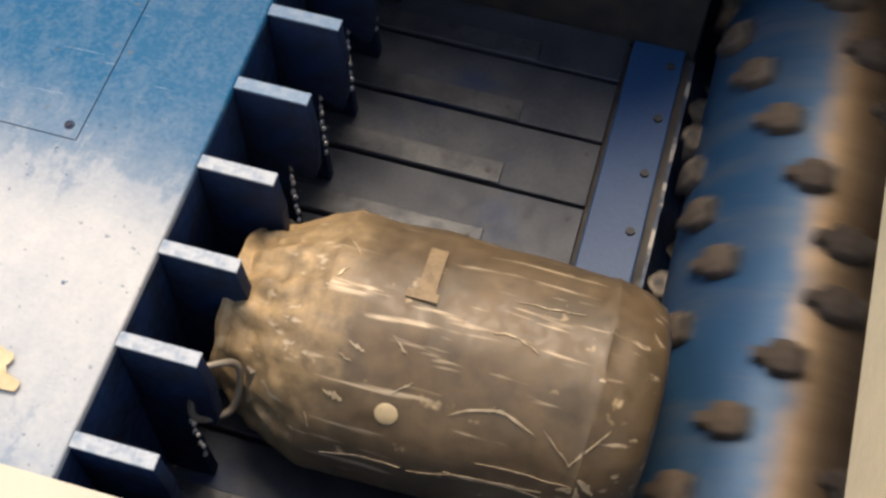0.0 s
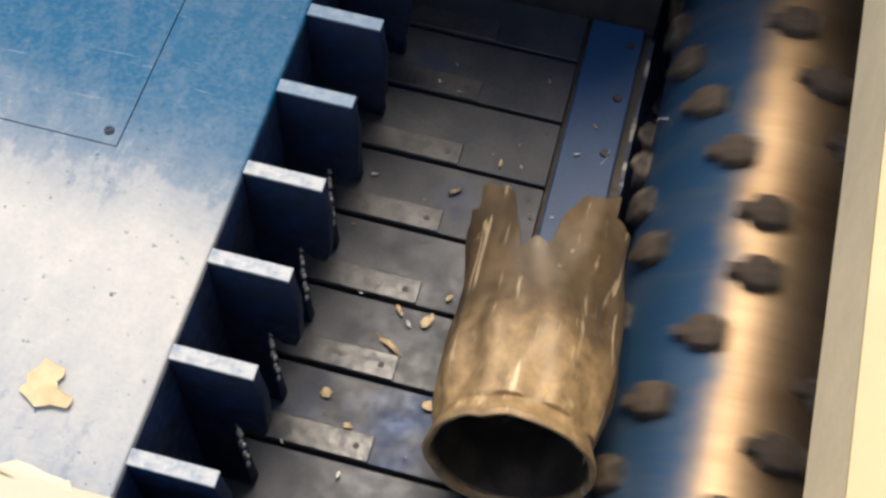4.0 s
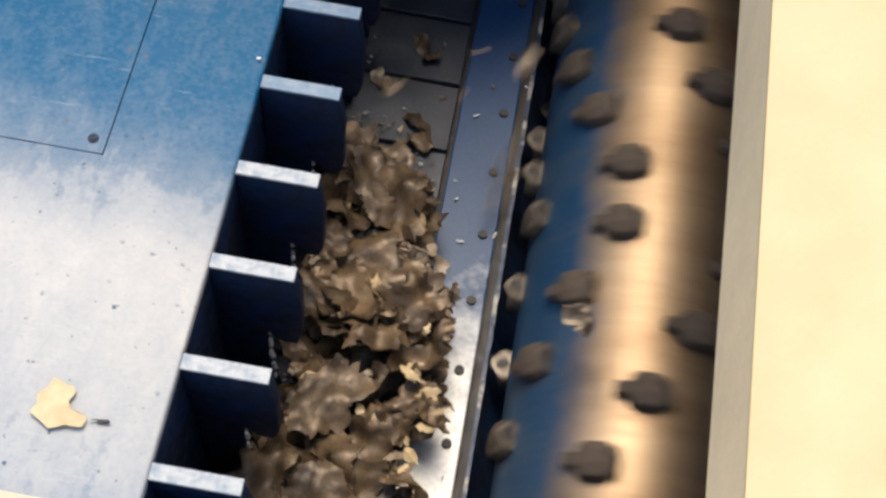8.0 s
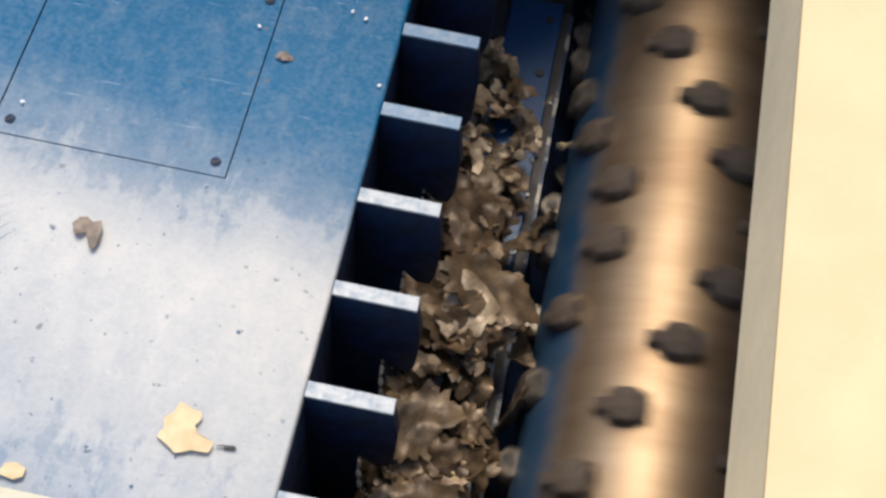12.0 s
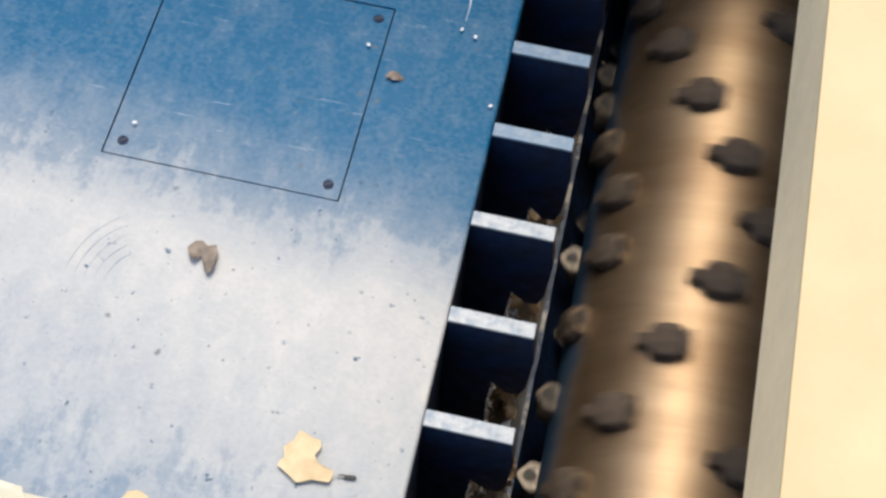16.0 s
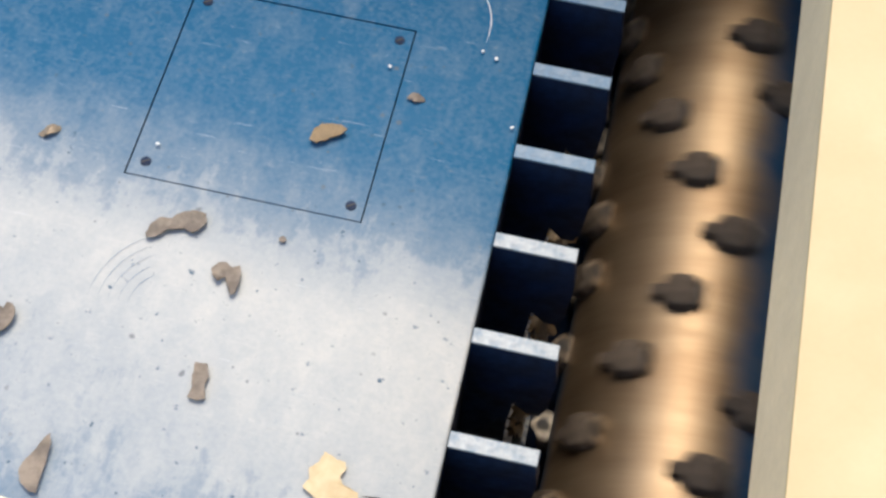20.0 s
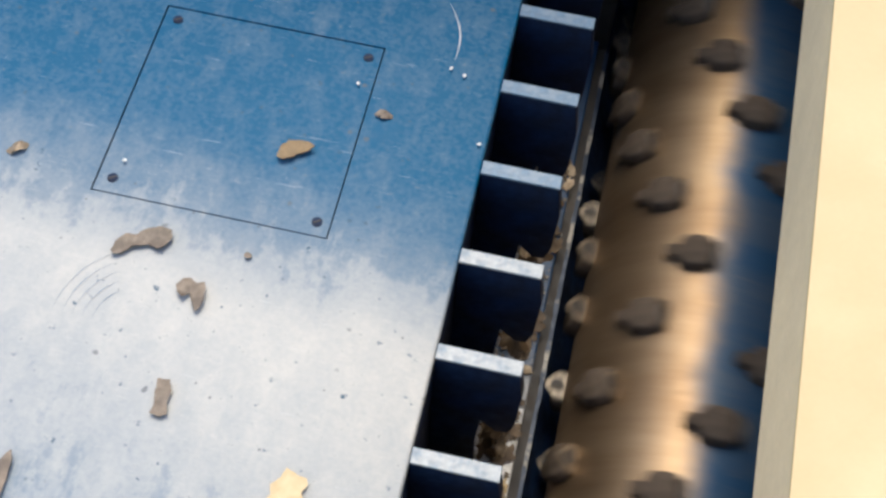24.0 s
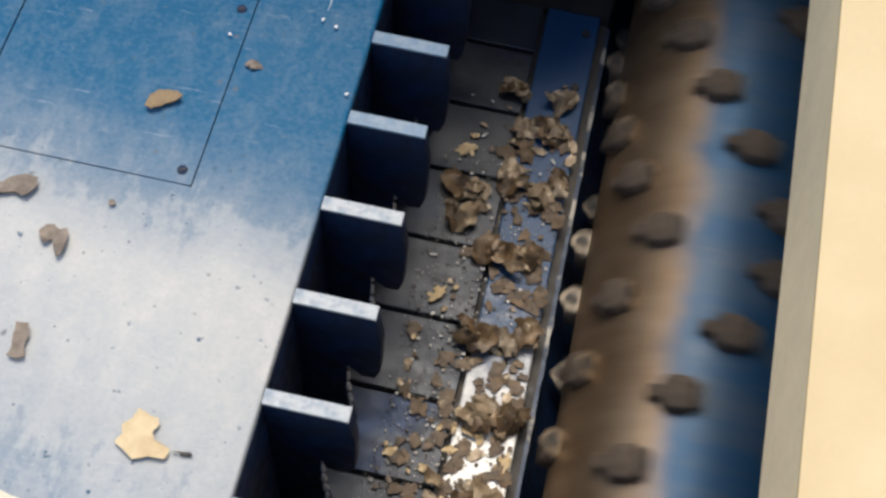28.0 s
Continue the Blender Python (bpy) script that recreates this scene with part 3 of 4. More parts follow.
def build_rotor():
    rotor = empty("rotor", pose(KX, 0.226, 0), "blue and rusty steel shredder rotor set with knives", "rotor")
    n = 96
    bm = lathe([(0.0001, -0.752)] + [(KR, -0.75 + 1.5 * i / 12) for i in range(13)] + [(0.0001, 0.752)], n)
    bmesh.ops.rotate(bm, verts=bm.verts, matrix=Matrix.Rotation(radians(-90), 3, "X"))
    part("rotor_body", bm, ROTOR, rotor, smooth=30)
    # holder: radial is local z, leading side is local -x
    bm = bmesh.new()
    plan = [(0.029 * math.copysign(abs(math.cos(u)) ** 0.6, math.cos(u)), 0.029 * math.copysign(abs(math.sin(u)) ** 0.6, math.sin(u))) for u in [2 * math.pi * (i + 0.5) / 20 for i in range(20)]]
    levels = [[bm.verts.new((x * f, y * f, z)) for x, y in plan] for f, z in ((1.1, -0.02), (1.05, 0.004), (1.0, 0.016), (0.93, 0.021), (0.82, 0.023))]
    bm.faces.new(levels[-1])
    for r0, r1 in zip(levels, levels[1:]):
        for i in range(20):
            bm.faces.new((r0[i], r0[(i + 1) % 20], r1[(i + 1) % 20], r1[i]))
    holder_me = finish(bm, "knife_holder", HOLDER, 45)
    bm = bmesh.new()
    pts = [(0, 0.036), (-0.026, 0.014), (-0.022, -0.012), (0.022, -0.012), (0.026, 0.014)]
    a = [bm.verts.new((0.008, y, z)) for y, z in pts]
    b = [bm.verts.new((0, y * 0.96, z)) for y, z in pts]
    bm.faces.new(a), bm.faces.new(b[::-1])
    for i in range(5):
        bm.faces.new((a[i], a[(i + 1) % 5], b[(i + 1) % 5], b[i]))
    bmesh.ops.bevel(bm, geom=list(bm.edges), offset=0.003, segments=2, affect="EDGES")
    knife_me = finish(bm, "knife", KNIFE, 30)
    bm = disc(0.0115, 0.004, 14)
    bmesh.ops.rotate(bm, verts=bm.verts, matrix=Matrix.Rotation(radians(90), 3, "Y"))
    hole_me = finish(bm, "knife_bolt", BLACK, 40)
    nose_me = finish(box(-0.050, -0.024, -0.011, 0.011, -0.012, 0.016, 0.004), "knife_nose", HOLDER, 40)
    for k in range(-12, 13):
        for j in range(3):
            ang = 58 + 68.6 * abs(k) + 120 * j
            m = pose(0, 0.0585 * k, 0, 0, 90 - ang, 0) @ pose(0, 0, KR)
            h = shared("knife_holder", holder_me, rotor, m)
            kn = shared("knife", knife_me, h, pose(0.027, 0, 0.0, 0, 12, 0))
            shared("knife_bolt", hole_me, kn, pose(0.0055, 0, 0.013))
            shared("knife_nose", nose_me, h, pose(0, 0, 0))
    return rotor


def build_walls():
    # cover over the rotor's far side
    cover = empty("rotor_cover", pose(0, 0, 0), "cream painted sheet steel cover with a shaded front edge", "cover", kind="structure")
    part("front_edge", box(0.735, 0.747, -1.4, 1.6, 0.95, 1.088, 0.003), EDGE, cover, "shaded front edge of the cover in lightened cream")
    bm = prism([(0.733, 1.089), (0.733, 1.094), (2.6, 1.55), (2.6, 1.545)], -1.4, 1.6)
    part("cover_sheet", bm, CREAM, cover)
    back = empty("wall_east", pose(0, 0, 0), "blue painted steel chamber wall behind the rotor", "wall", kind="structure")
    part("wall_plate", box(1.09, 1.11, Y0, 0.986, -0.6, 1.16, 0), BLUE, back)
    far = empty("shade_wall_north", pose(0, 0, 0), "grimy dark steel wall under a cream hopper sheet, added to shade the far end", "wall", kind="structure")
    # Added liner and end wall, their unseen tops raised to shade the far end
    part("side_liner", box(-2.0, 0.56, Y1 + 0.002, 0.986, -0.6, 0.86, 0.004), BLACK, far, "added thick dark liner along the bed, tall to shade it")
    part("wall_plate", box(-2.0, 1.11, 0.988, 1.008, -0.6, 0.92, 0), BLUE, far, "unseen blue wall added to shade the rotor's far end")
    # Unseen sheet, made steep and tall to keep sky light off the bed
    bm = bmesh.new()
    bm.faces.new([bm.verts.new(q) for q in ((-2.0, Y1 + 0.004, 0.872), (-2.0, 1.10, 1.72), (0.56, 1.10, 1.72), (0.56, Y1 + 0.004, 0.872))])
    thicken(bm, 0.006)
    part("hopper_sheet", bm, PALE, far, "cream painted sloping hopper sheet")
    near = empty("wall_south", pose(0, 0, 0), "cream painted sloping hopper sheet", "hopper", kind="structure")
    bm = bmesh.new()
    y, z = -0.514, 0.472
    vs = [bm.verts.new(p) for p in ((-2.0, y, z), (0.72, y, z), (0.72, -1.5, z + 0.95), (-2.0, -1.5, z + 0.95))]
    bm.faces.new(vs)
    thicken(bm, 0.006)
    part("hopper_sheet", bm, PALE, near)
    part("wall_plate", box(-2.0, 1.11, Y0 - 0.022, Y0 - 0.002, -0.6, 0.452, 0), BLUE, near, "blue chamber wall under the hopper")
    west = empty("wall_west", pose(0, 0, 0), "dark blue painted steel end wall", "wall", kind="structure")
    part("wall_plate", box(-2.02, -2.0, Y0, Y1, -0.6, 0.7, 0), BLUE, west)
    chute = empty("discharge_chute", pose(0, 0, 0), "grimy steel discharge chute under the rotor", "chute", kind="structure")
    part("chute_floor", box(0.40, 1.088, Y0, 0.984, -0.62, -0.60, 0), BLACK, chute)
    part("chute_side", box(0.40, 0.42, Y0, Y1, -0.60, -0.102, 0), BLACK, chute)
    part("chute_lip", box(0.53, 0.5435, Y0, Y1, -0.14, -0.032, 0), BLACK, chute)
    bm = bmesh.new()
    arc = [(KX + 0.262 * math.cos(radians(a)), 0.262 * math.sin(radians(a))) for a in range(195, 276, 5)]
    edge = [[bm.verts.new((x, y, z)) for x, z in arc] for y in (Y0 + 0.002, 0.984)]
    for i in range(len(arc) - 1):
        bm.faces.new((edge[0][i], edge[0][i + 1], edge[1][i + 1], edge[1][i]))
    thicken(bm, 0.006)
    part("screen", bm, BLUE, chute, "curved dark blue screen plate under the rotor", smooth=40)
    ground = new("ground", finish(box(-40, 40, -40, 40, -1.2, -1.0, 0), "ground", surface("yard_concrete", (0.25, 0.24, 0.22), (0.2, 0.19, 0.18), 0.6)))
    tagged(ground, "grey concrete yard under the machine", "ground", kind="structure")


build_walls()
build_floor()
RAM_THING = build_ram()
ROTOR_THING = build_rotor()


# ---- the milk churn ----
HANDLE = 206       # where the second handle sits round the churn, in degrees


def build_churn():
    churn = empty("milk_churn", pose(0, 0, 0), "dirty dented aluminium milk churn being torn by the rotor", "milk churn")
    n = 96

    def crumple(bm, start, full, amount):
        """Dents: gentle all over, soft folds along the slope from start up to full."""
        for v in bm.verts:
            r = Vector((v.co.x, v.co.y, 0))
            if r.length > 0.01:
                k = min(1.0, max(0.0, (v.co.z - start) / (full - start)))
                u = math.atan2(v.co.y, v.co.x)
                along_slope = Vector((3.6 * math.cos(u), 3.6 * math.sin(u), v.co.z * 9))
                fold = abs(noise.noise(along_slope)) - 0.25 + 0.6 * (abs(noise.noise(v.co * 34)) - 0.25)
                v.co += r.normalized() * (0.007 * noise.noise(v.co * 9) + k * amount * fold)
                v.co.z += k * amount * 0.5 * noise.noise(v.co * 22 + Vector((7, 0, 0)))

    def steps(r0, z0, r1, z1, count):
        return [(r0 + (r1 - r0) * i / count, z0 + (z1 - z0) * i / count) for i in range(count)]

    def scratch(body, r, a0, z0, a1, z1, width, bend=0.0):
        """A bare raised scratch that runs over the body from one angle and height to another."""
        bm = bmesh.new()
        line = []
        for i in range(15):
            f = i / 14
            a, z = a0 + (a1 - a0) * f + bend * math.sin(math.pi * f) + 0.8 * noise.noise(Vector((f * 5, a0, z0))), z0 + (z1 - z0) * f
            w = math.degrees(width * (0.25 + abs(noise.noise(Vector((f * 6, z0 * 40, a0)))) * 1.6) * math.sin(math.pi * (0.06 + 0.88 * f)) / r)
            d = Vector((math.cos(radians(a)), math.sin(radians(a)), 0)) * r
            q = 0.007 * noise.noise(Vector((d.x, d.y, z)) * 9) + r + 0.0012
            line.append([bm.verts.new((q * math.cos(radians(a + e)), q * math.sin(radians(a + e)), z)) for e in (-w, w)])
        for p, q in zip(line, line[1:]):
            bm.faces.new((p[0], p[1], q[1], q[0]))
        thicken(bm, 0.001)
        part("scratch", bm, BARE, body, "pale bare scratch")

    R = 0.2003
    # lower half: rounded base with a hoop
    prof = [(0.0005, -0.02), (R * 0.55, -0.022), (R * 0.74, -0.034), (R * 0.87, -0.022), (R * 0.95, 0.004), (R * 0.99, 0.032), (R, 0.052), (R + 0.003, 0.058), (R, 0.064)] + steps(R, 0.075, R, 0.33, 12)
    bm = lathe(prof, n)
    crumple(bm, 1.0, 2.0, 0.0)
    thicken(bm, 0.003)
    lower = part("lower_body", bm, CHURN, churn, smooth=50)
    for a0, z0, a1, z1, w, bend in ((47, 0.25, 49, 0.13, 0.004, 6), (17, 0.29, 20, 0.08, 0.003, 3), (22, 0.24, 24, 0.10, 0.0035, -2), (30, 0.2, 31, 0.06, 0.002, 0), (52, 0.12, 40, 0.07, 0.002, 0), (100, 0.2, 103, 0.1, 0.0015, 0),
                                    (40, 0.075, 58, 0.03, 0.006, 0), (28, 0.08, 22, 0.035, 0.011, 4), (36, 0.06, 30, 0.03, 0.007, 0), (84, 0.22, 80, 0.15, 0.0015, 2)):
        scratch(lower, R, a0, z0, a1, z1, w, bend)
    # upper half up to the crumpled shoulder
    R = 0.201
    prof = [(R - 0.001, 0.302)] + steps(R, 0.31, R, 0.46, 10) + steps(R, 0.46, R * 0.97, 0.472, 3) + steps(R * 0.97, 0.472, 0.136, 0.59, 18) + [(0.130, 0.594)]
    bm = lathe(prof, n)
    crumple(bm, 0.42, 0.52, 0.020)
    thicken(bm, 0.003)
    upper = part("upper_body", bm, CHURN, churn, "dented shoulder streaked with pale scratches", smooth=50)
    for a0, z0, a1, z1, w, bend in ((12, 0.42, 17, 0.30, 0.003, 2), (66, 0.41, 63, 0.385, 0.003, 0), (60, 0.42, 58, 0.40, 0.0025, 0), (50, 0.335, 56, 0.31, 0.002, 0), (72, 0.352, 66, 0.325, 0.0018, 0), (44, 0.43, 42, 0.40, 0.006, 0), (96, 0.44, 90, 0.455, 0.003, 0), (110, 0.45, 104, 0.43, 0.003, 0), (32, 0.45, 25, 0.44, 0.003, 0)):
        scratch(upper, R, a0, z0, a1, z1, w, bend)
    bm = bmesh.new()
    bmesh.ops.create_uvsphere(bm, u_segments=14, v_segments=8, radius=0.017, matrix=Matrix.Diagonal((1, 1, 0.12, 1)))
    part("pale_spot", bm, YELLOW, upper, "round pale paint spot", pose((R + 0.002) * math.cos(radians(41)), (R + 0.002) * math.sin(radians(41)), 0.335, 0, 90, 41), 60)
    tape = bmesh.new()
    for a0, a1, z0, z1 in ((93, 117, 0.312, 0.338), (89, 93, 0.306, 0.352)):
        grid = [[tape.verts.new(((R + 0.0028) * math.cos(radians(a0 + (a1 - a0) * i / 6)), (R + 0.0028) * math.sin(radians(a0 + (a1 - a0) * i / 6)), z)) for z in (z0, z1)] for i in range(7)]
        for g0, g1 in zip(grid, grid[1:]):
            tape.faces.new((g0[0], g0[1], g1[1], g1[0]))
    thicken(tape, 0.003)
    part("tape", tape, TAPE, upper, "strip of pale brown tape")
    # neck: collar with a rolled rim on a tube that ends in two torn flaps
    tube = bmesh.new()
    rings = []
    m = 144
    rim = [(0.119, 0.575), (0.122, 0.59), (0.126, 0.598), (0.129, 0.605), (0.126, 0.612), (0.119, 0.61), (0.116, 0.603)]
    for i in range(m):
        a = 2 * math.pi * i / m
        c = Vector((math.cos(a), math.sin(a), 0))
        off = abs((math.degrees(a) - HANDLE - 12 + 180) % 360 - 180)
        flap = max(0.0, math.sin(math.pi * min(1.0, max(0.0, (off - 10) / 72)))) ** 0.5
        low = (0.30 if off < 46 else 0.34) - 0.14 * flap + 0.03 * noise.noise(c * 3.3) + 0.012 * noise.noise(c * 11)
        col = []
        for k in range(19):
            f = k / 18
            z = low + (0.572 - low) * f
            r = 0.118 + 0.017 * math.sin(math.pi / 2 * min(1.0, max(0.0, (0.575 - z) / 0.14))) + 0.03 * max(0.0, (0.34 - z) / 0.2) ** 2
            r += 0.016 * noise.noise(Vector((c.x * 2.6, c.y * 2.6, z * 9)))
            col.append(tube.verts.new((c.x * r, c.y * r, z)))
        for r, z in rim:
            r += 0.004 * noise.noise(c * 2.2)
            col.append(tube.verts.new((c.x * r, c.y * r, z + 0.006 * noise.noise(c * 3))))
        rings.append(col)
    for i in range(m):
        p, q = rings[i], rings[(i + 1) % m]
        for k in range(len(p) - 1):
            tube.faces.new((p[k], q[k], q[k + 1], p[k + 1]))
    thicken(tube, 0.003)
    neck = part("neck", tube, CHURN, churn, "open neck with a rolled rim and torn lower end", pose(-0.003, 0.011, 0), 45)
    # Added plug across the neck, coloured dark as the shade deep inside
    part("lining", lathe([(0.0005, 0.45), (0.06, 0.45), (0.104, 0.452), (0.105, 0.48), (0.107, 0.56), (0.114, 0.598)], 48), INSIDE, neck, "dark plug for the shaded inside", smooth=50)
    # wire handles hinged on the shoulder
    for a in (HANDLE - 180, HANDLE):
        ring = bmesh.new()
        for i in range(28):
            u = 2 * math.pi * i / 28
            cx, cz = math.copysign(abs(math.cos(u)) ** 0.65, math.cos(u)), math.copysign(abs(math.sin(u)) ** 0.65, math.sin(u))
            for j in range(8):
                w = 2 * math.pi * j / 8
                ring.verts.new(((0.036 + 0.0055 * math.cos(w)) * cx, 0.0055 * math.sin(w), (0.052 + 0.0055 * math.cos(w)) * cz))
        ring.verts.ensure_lookup_table()
        for i in range(28):
            for j in range(8):
                ring.faces.new([ring.verts[q] for q in (i * 8 + j, ((i + 1) % 28) * 8 + j, ((i + 1) % 28) * 8 + (j + 1) % 8, i * 8 + (j + 1) % 8)])
        c, d = math.cos(radians(a)), math.sin(radians(a))
        part("handle", ring, STRAP, upper, "dull wire handle on the shoulder", pose(0.186 * c, 0.186 * d, 0.583, 0, 0, a) @ pose(0, 0, 0, 0, -50, 0) @ pose(0, 0, 0, 90, 0, 0), 60)
        part("handle_lug", box(-0.012, 0.012, -0.03, 0.03, -0.006, 0.006, 0.003), STRAP, upper, "riveted handle lug", pose(0.150 * c, 0.150 * d, 0.545, 0, 0, a) @ pose(0, 0, 0, 0, 42, 0))
    return churn, lower, upper


CHURN_THING, CHURN_LOWER, CHURN_UPPER = build_churn()


def along(base, way, spin=0.0):
    """A pose whose local z runs along way from base."""
    z = Vector(way).normalized()
    x = Vector((0, 0, 1)).cross(z).normalized()
    turn = Matrix((x, z.cross(x), z)).transposed().to_4x4()
    return Matrix.Translation(base) @ turn @ pose(0, 0, 0, 0, 0, spin)


def along_with(base, way, angle, toward):
    """As along(), spun so that the local direction at that angle points as nearly as can be toward a world direction."""
    m = along(base, way)
    t = m.to_3x3().transposed() @ Vector(toward)
    return along(base, way, math.degrees(math.atan2(t.y, t.x)) - angle)


# ---- shredded pieces ----
def scrap_mesh(name, seed, size, material, aspect=0.7, crumple=0.3, thick=0.002, nx=7, ny=5, ragged=0.28):
    rng = random.Random(seed)
    o = Vector((rng.uniform(0, 50), rng.uniform(0, 50), rng.uniform(0, 50)))
    bm = bmesh.new()
    grid = []
    curl = rng.uniform(-1.2, 1.2)
    for i in range(nx):
        for j in range(ny):
            u, v = i / (nx - 1) * 2 - 1, j / (ny - 1) * 2 - 1
            edge = max(abs(u), abs(v))
            k = 1 + (ragged * noise.noise(o + Vector((1.6 * u, 1.6 * v, 0))) + 0.5 * ragged * noise.noise(o + Vector((4.2 * u, 4.2 * v, 20)))) * edge + rng.uniform(-0.08, 0.08) * edge
            # round the corners
            q = 1 - 0.34 * (abs(u) * abs(v)) ** 1.5
            x, y = u * k * q * size / 2, v * k * q * size * aspect / 2
            z = size * crumple * (1.1 * noise.noise(o + Vector((x, y, 3)) * (2.4 / size)) + curl * (0.75 * u * u + 0.25 * v * v - 0.3) + 0.3 * noise.noise(o + Vector((x, y, 9)) * (6 / size)) + 0.5 * abs(noise.noise(o + Vector((x, y, 5)) * (4.5 / size))))
            grid.append(bm.verts.new((x, y, z)))
    for i in range(nx - 1):
        for j in range(ny - 1):
            if rng.random() < 0.06 and (i in (0, nx - 2) or j in (0, ny - 2)):
                continue
            bm.faces.new((grid[i * ny + j], grid[(i + 1) * ny + j], grid[(i + 1) * ny + j + 1], grid[i * ny + j + 1]))
    bmesh.ops.delete(bm, geom=[v for v in bm.verts if not v.link_faces], context="VERTS")
    thicken(bm, thick)
    return finish(bm, name, material, 42)


BIG = [scrap_mesh("metal_shred", 10 + i, (0.07, 0.09, 0.115, 0.145)[i % 4], BRIGHT if i in (4, 9) else SHRED, 0.55 + 0.1 * (i % 4), 0.13 + 0.045 * (i % 3), nx=18, ny=14, ragged=0.6) for i in range(18)]
WIDE = [scrap_mesh("metal_shred", 40 + i, 0.15 + 0.018 * (i % 3), BRIGHT if i == 4 else SHRED, 0.62, 0.12, nx=22, ny=16, ragged=0.38) for i in range(5)]
SPECK = [scrap_mesh("scrap_flake", 380 + i, 0.005 + 0.003 * (i % 4), WHITE if i % 2 else BRIGHT, 0.4, 0.2, 0.0009, 5, 4) for i in range(8)]
SLIP = [scrap_mesh("scrap_flake", 340 + i, 0.016 + 0.007 * (i % 4), BRIGHT if i % 3 else YELLOW, 0.6, 0.2, 0.0012, 7, 5, ragged=0.5) for i in range(10)]
MID = [scrap_mesh("metal_shred", 60 + i, 0.035 + 0.013 * (i % 4), BRIGHT if i % 5 == 0 else SHRED, 0.6, 0.32, nx=9, ny=7, ragged=0.45) for i in range(16)]
FLAT = [scrap_mesh("metal_chip", 130 + i, 0.011 + 0.0075 * (i % 4), BRIGHT if i % 6 == 0 else CHIP, 0.72, 0.035, 0.0014, nx=8, ny=6, ragged=0.6) for i in range(18)]
FINE = [scrap_mesh("scrap_flake", 90 + i, 0.006 + 0.0045 * (i % 5), (BRIGHT, YELLOW, TAN)[i % 3], 0.55, 0.2, 0.0009, 5, 4) for i in range(12)]

NORTH, UP = (0, 1, 0), (0, 0, 1)
RIB_Y = [PITCH * k + 0.0045 for k in range(-3, 7)]

LABEL_BIG = "crumpled brown shred of churn metal on the steel bed"
LABEL_CHIP = "flat brown chip of churn metal beside the knife bar"
LABEL_FINE = "small pale flake of torn metal on the steel bed"


def scatter():
    """Pieces with their way: the time they land, their place across the bed, how high they lie, when the rotor takes them, and where the ram leaves them."""
    rng = random.Random(7)
    out = []

    def tilt(k):
        return [rng.uniform(-k, k), rng.uniform(-k, k), rng.uniform(0, 360)]

    # torn sheets: a heap along the ribs that thins out towards the far end
    for i in range(200):
        y = -0.52 + 0.80 * rng.random() ** 1.1
        v = rng.random() ** 1.2 * (1.0 if y < 0.0 else 1.0 - 1.5 * y)
        me = rng.choice(BIG if rng.random() < 0.5 else MID)
        stack = rng.random() ** 1.2 * (0.14 if y < 0.1 else 0.08)
        land = rng.choice((5.48, 5.7, 5.86, 6.36, 6.52, 6.7, 6.86) if v < 0.6 else (5.86, 6.4, 6.6, 6.86)) + rng.uniform(0, 0.08)
        out.append((me, land, y, v, stack, rng.uniform(8.8, 13.9) + (0.7 if y < -0.1 else 0.0), 0.0, tilt(34 if me in BIG else 50)))
    # the first sheets flung to the far end of the heap
    for land, y, v, k in ((5.3, 0.33, 0.12, 4), (5.3, 0.25, 0.13, 9), (5.4, 0.20, 0.10, 3), (5.45, 0.14, 0.12, 6), (6.6, 0.24, 0.3, 7), (6.7, 0.18, 0.45, 11), (6.8, 0.06, 0.4, 15)):
        out.append((BIG[k], land, y, v, 0.03 + 0.06 * (land > 6), 12.4 + 0.2 * k, 0.0, tilt(16)))
    for land, y, v, k in ((5.4, 0.60, 0.35, 1), (5.5, 0.57, 0.45, 8), (5.8, 0.50, 0.1, 5), (7.6, 0.42, 0.45, 2), (7.7, 0.38, 0.5, 6), (9.0, 0.40, 0.2, 11), (9.4, 0.34, 0.4, 7)):
        out.append((MID[k], land, y, v, 0.0, 12.4 + 0.2 * k, 0.0, tilt(16)))
    # wide sheets on top of the heap
    for land, y, v, k, high in ((6.84, 0.20, 0.32, 0, 0.10), (6.88, 0.0, 0.2, 1, 0.13), (6.92, 0.0, 0.62, 2, 0.11), (6.9, -0.2, 0.3, 3, 0.14), (6.92, -0.33, 0.5, 0, 0.13), (8.45, 0.03, 0.7, 4, 0.14), (9.5, -0.25, 0.55, 1, 0.12), (11.6, 0.05, 0.8, 2, 0.15)):
        out.append((WIDE[k], land, y, v, high, 13.0 + 0.2 * k, 0.0, [rng.uniform(-14, 14), rng.uniform(-14, 14), rng.uniform(0, 360)]))
    # pale slips and crumbs among the sheets
    for i in range(155):
        y = -0.5 + 0.76 * rng.random() ** 1.1
        v = rng.random() * (1.0 if y < 0.0 else 1.0 - 1.5 * y)
        me = rng.choice(SLIP)
        out.append((me, rng.choice((5.72, 5.9, 6.4, 6.6, 6.8, 6.9)) + rng.uniform(0, 0.06), y, v, rng.uniform(0.04, 0.14 if y < 0.1 else 0.08), rng.uniform(9.0, 14.5), 0.0, tilt(35)))
    # flat chips left on the knife bar and the strips
    for i in range(290):
        on_bar = rng.random() < 0.78
        y = -0.51 + 0.58 * rng.random()
        if rng.random() < 0.3:
            y = rng.gauss(*rng.choice(((0.14, 0.02), (0.20, 0.02), (0.345, 0.018), (0.46, 0.03), (0.33, 0.02))))
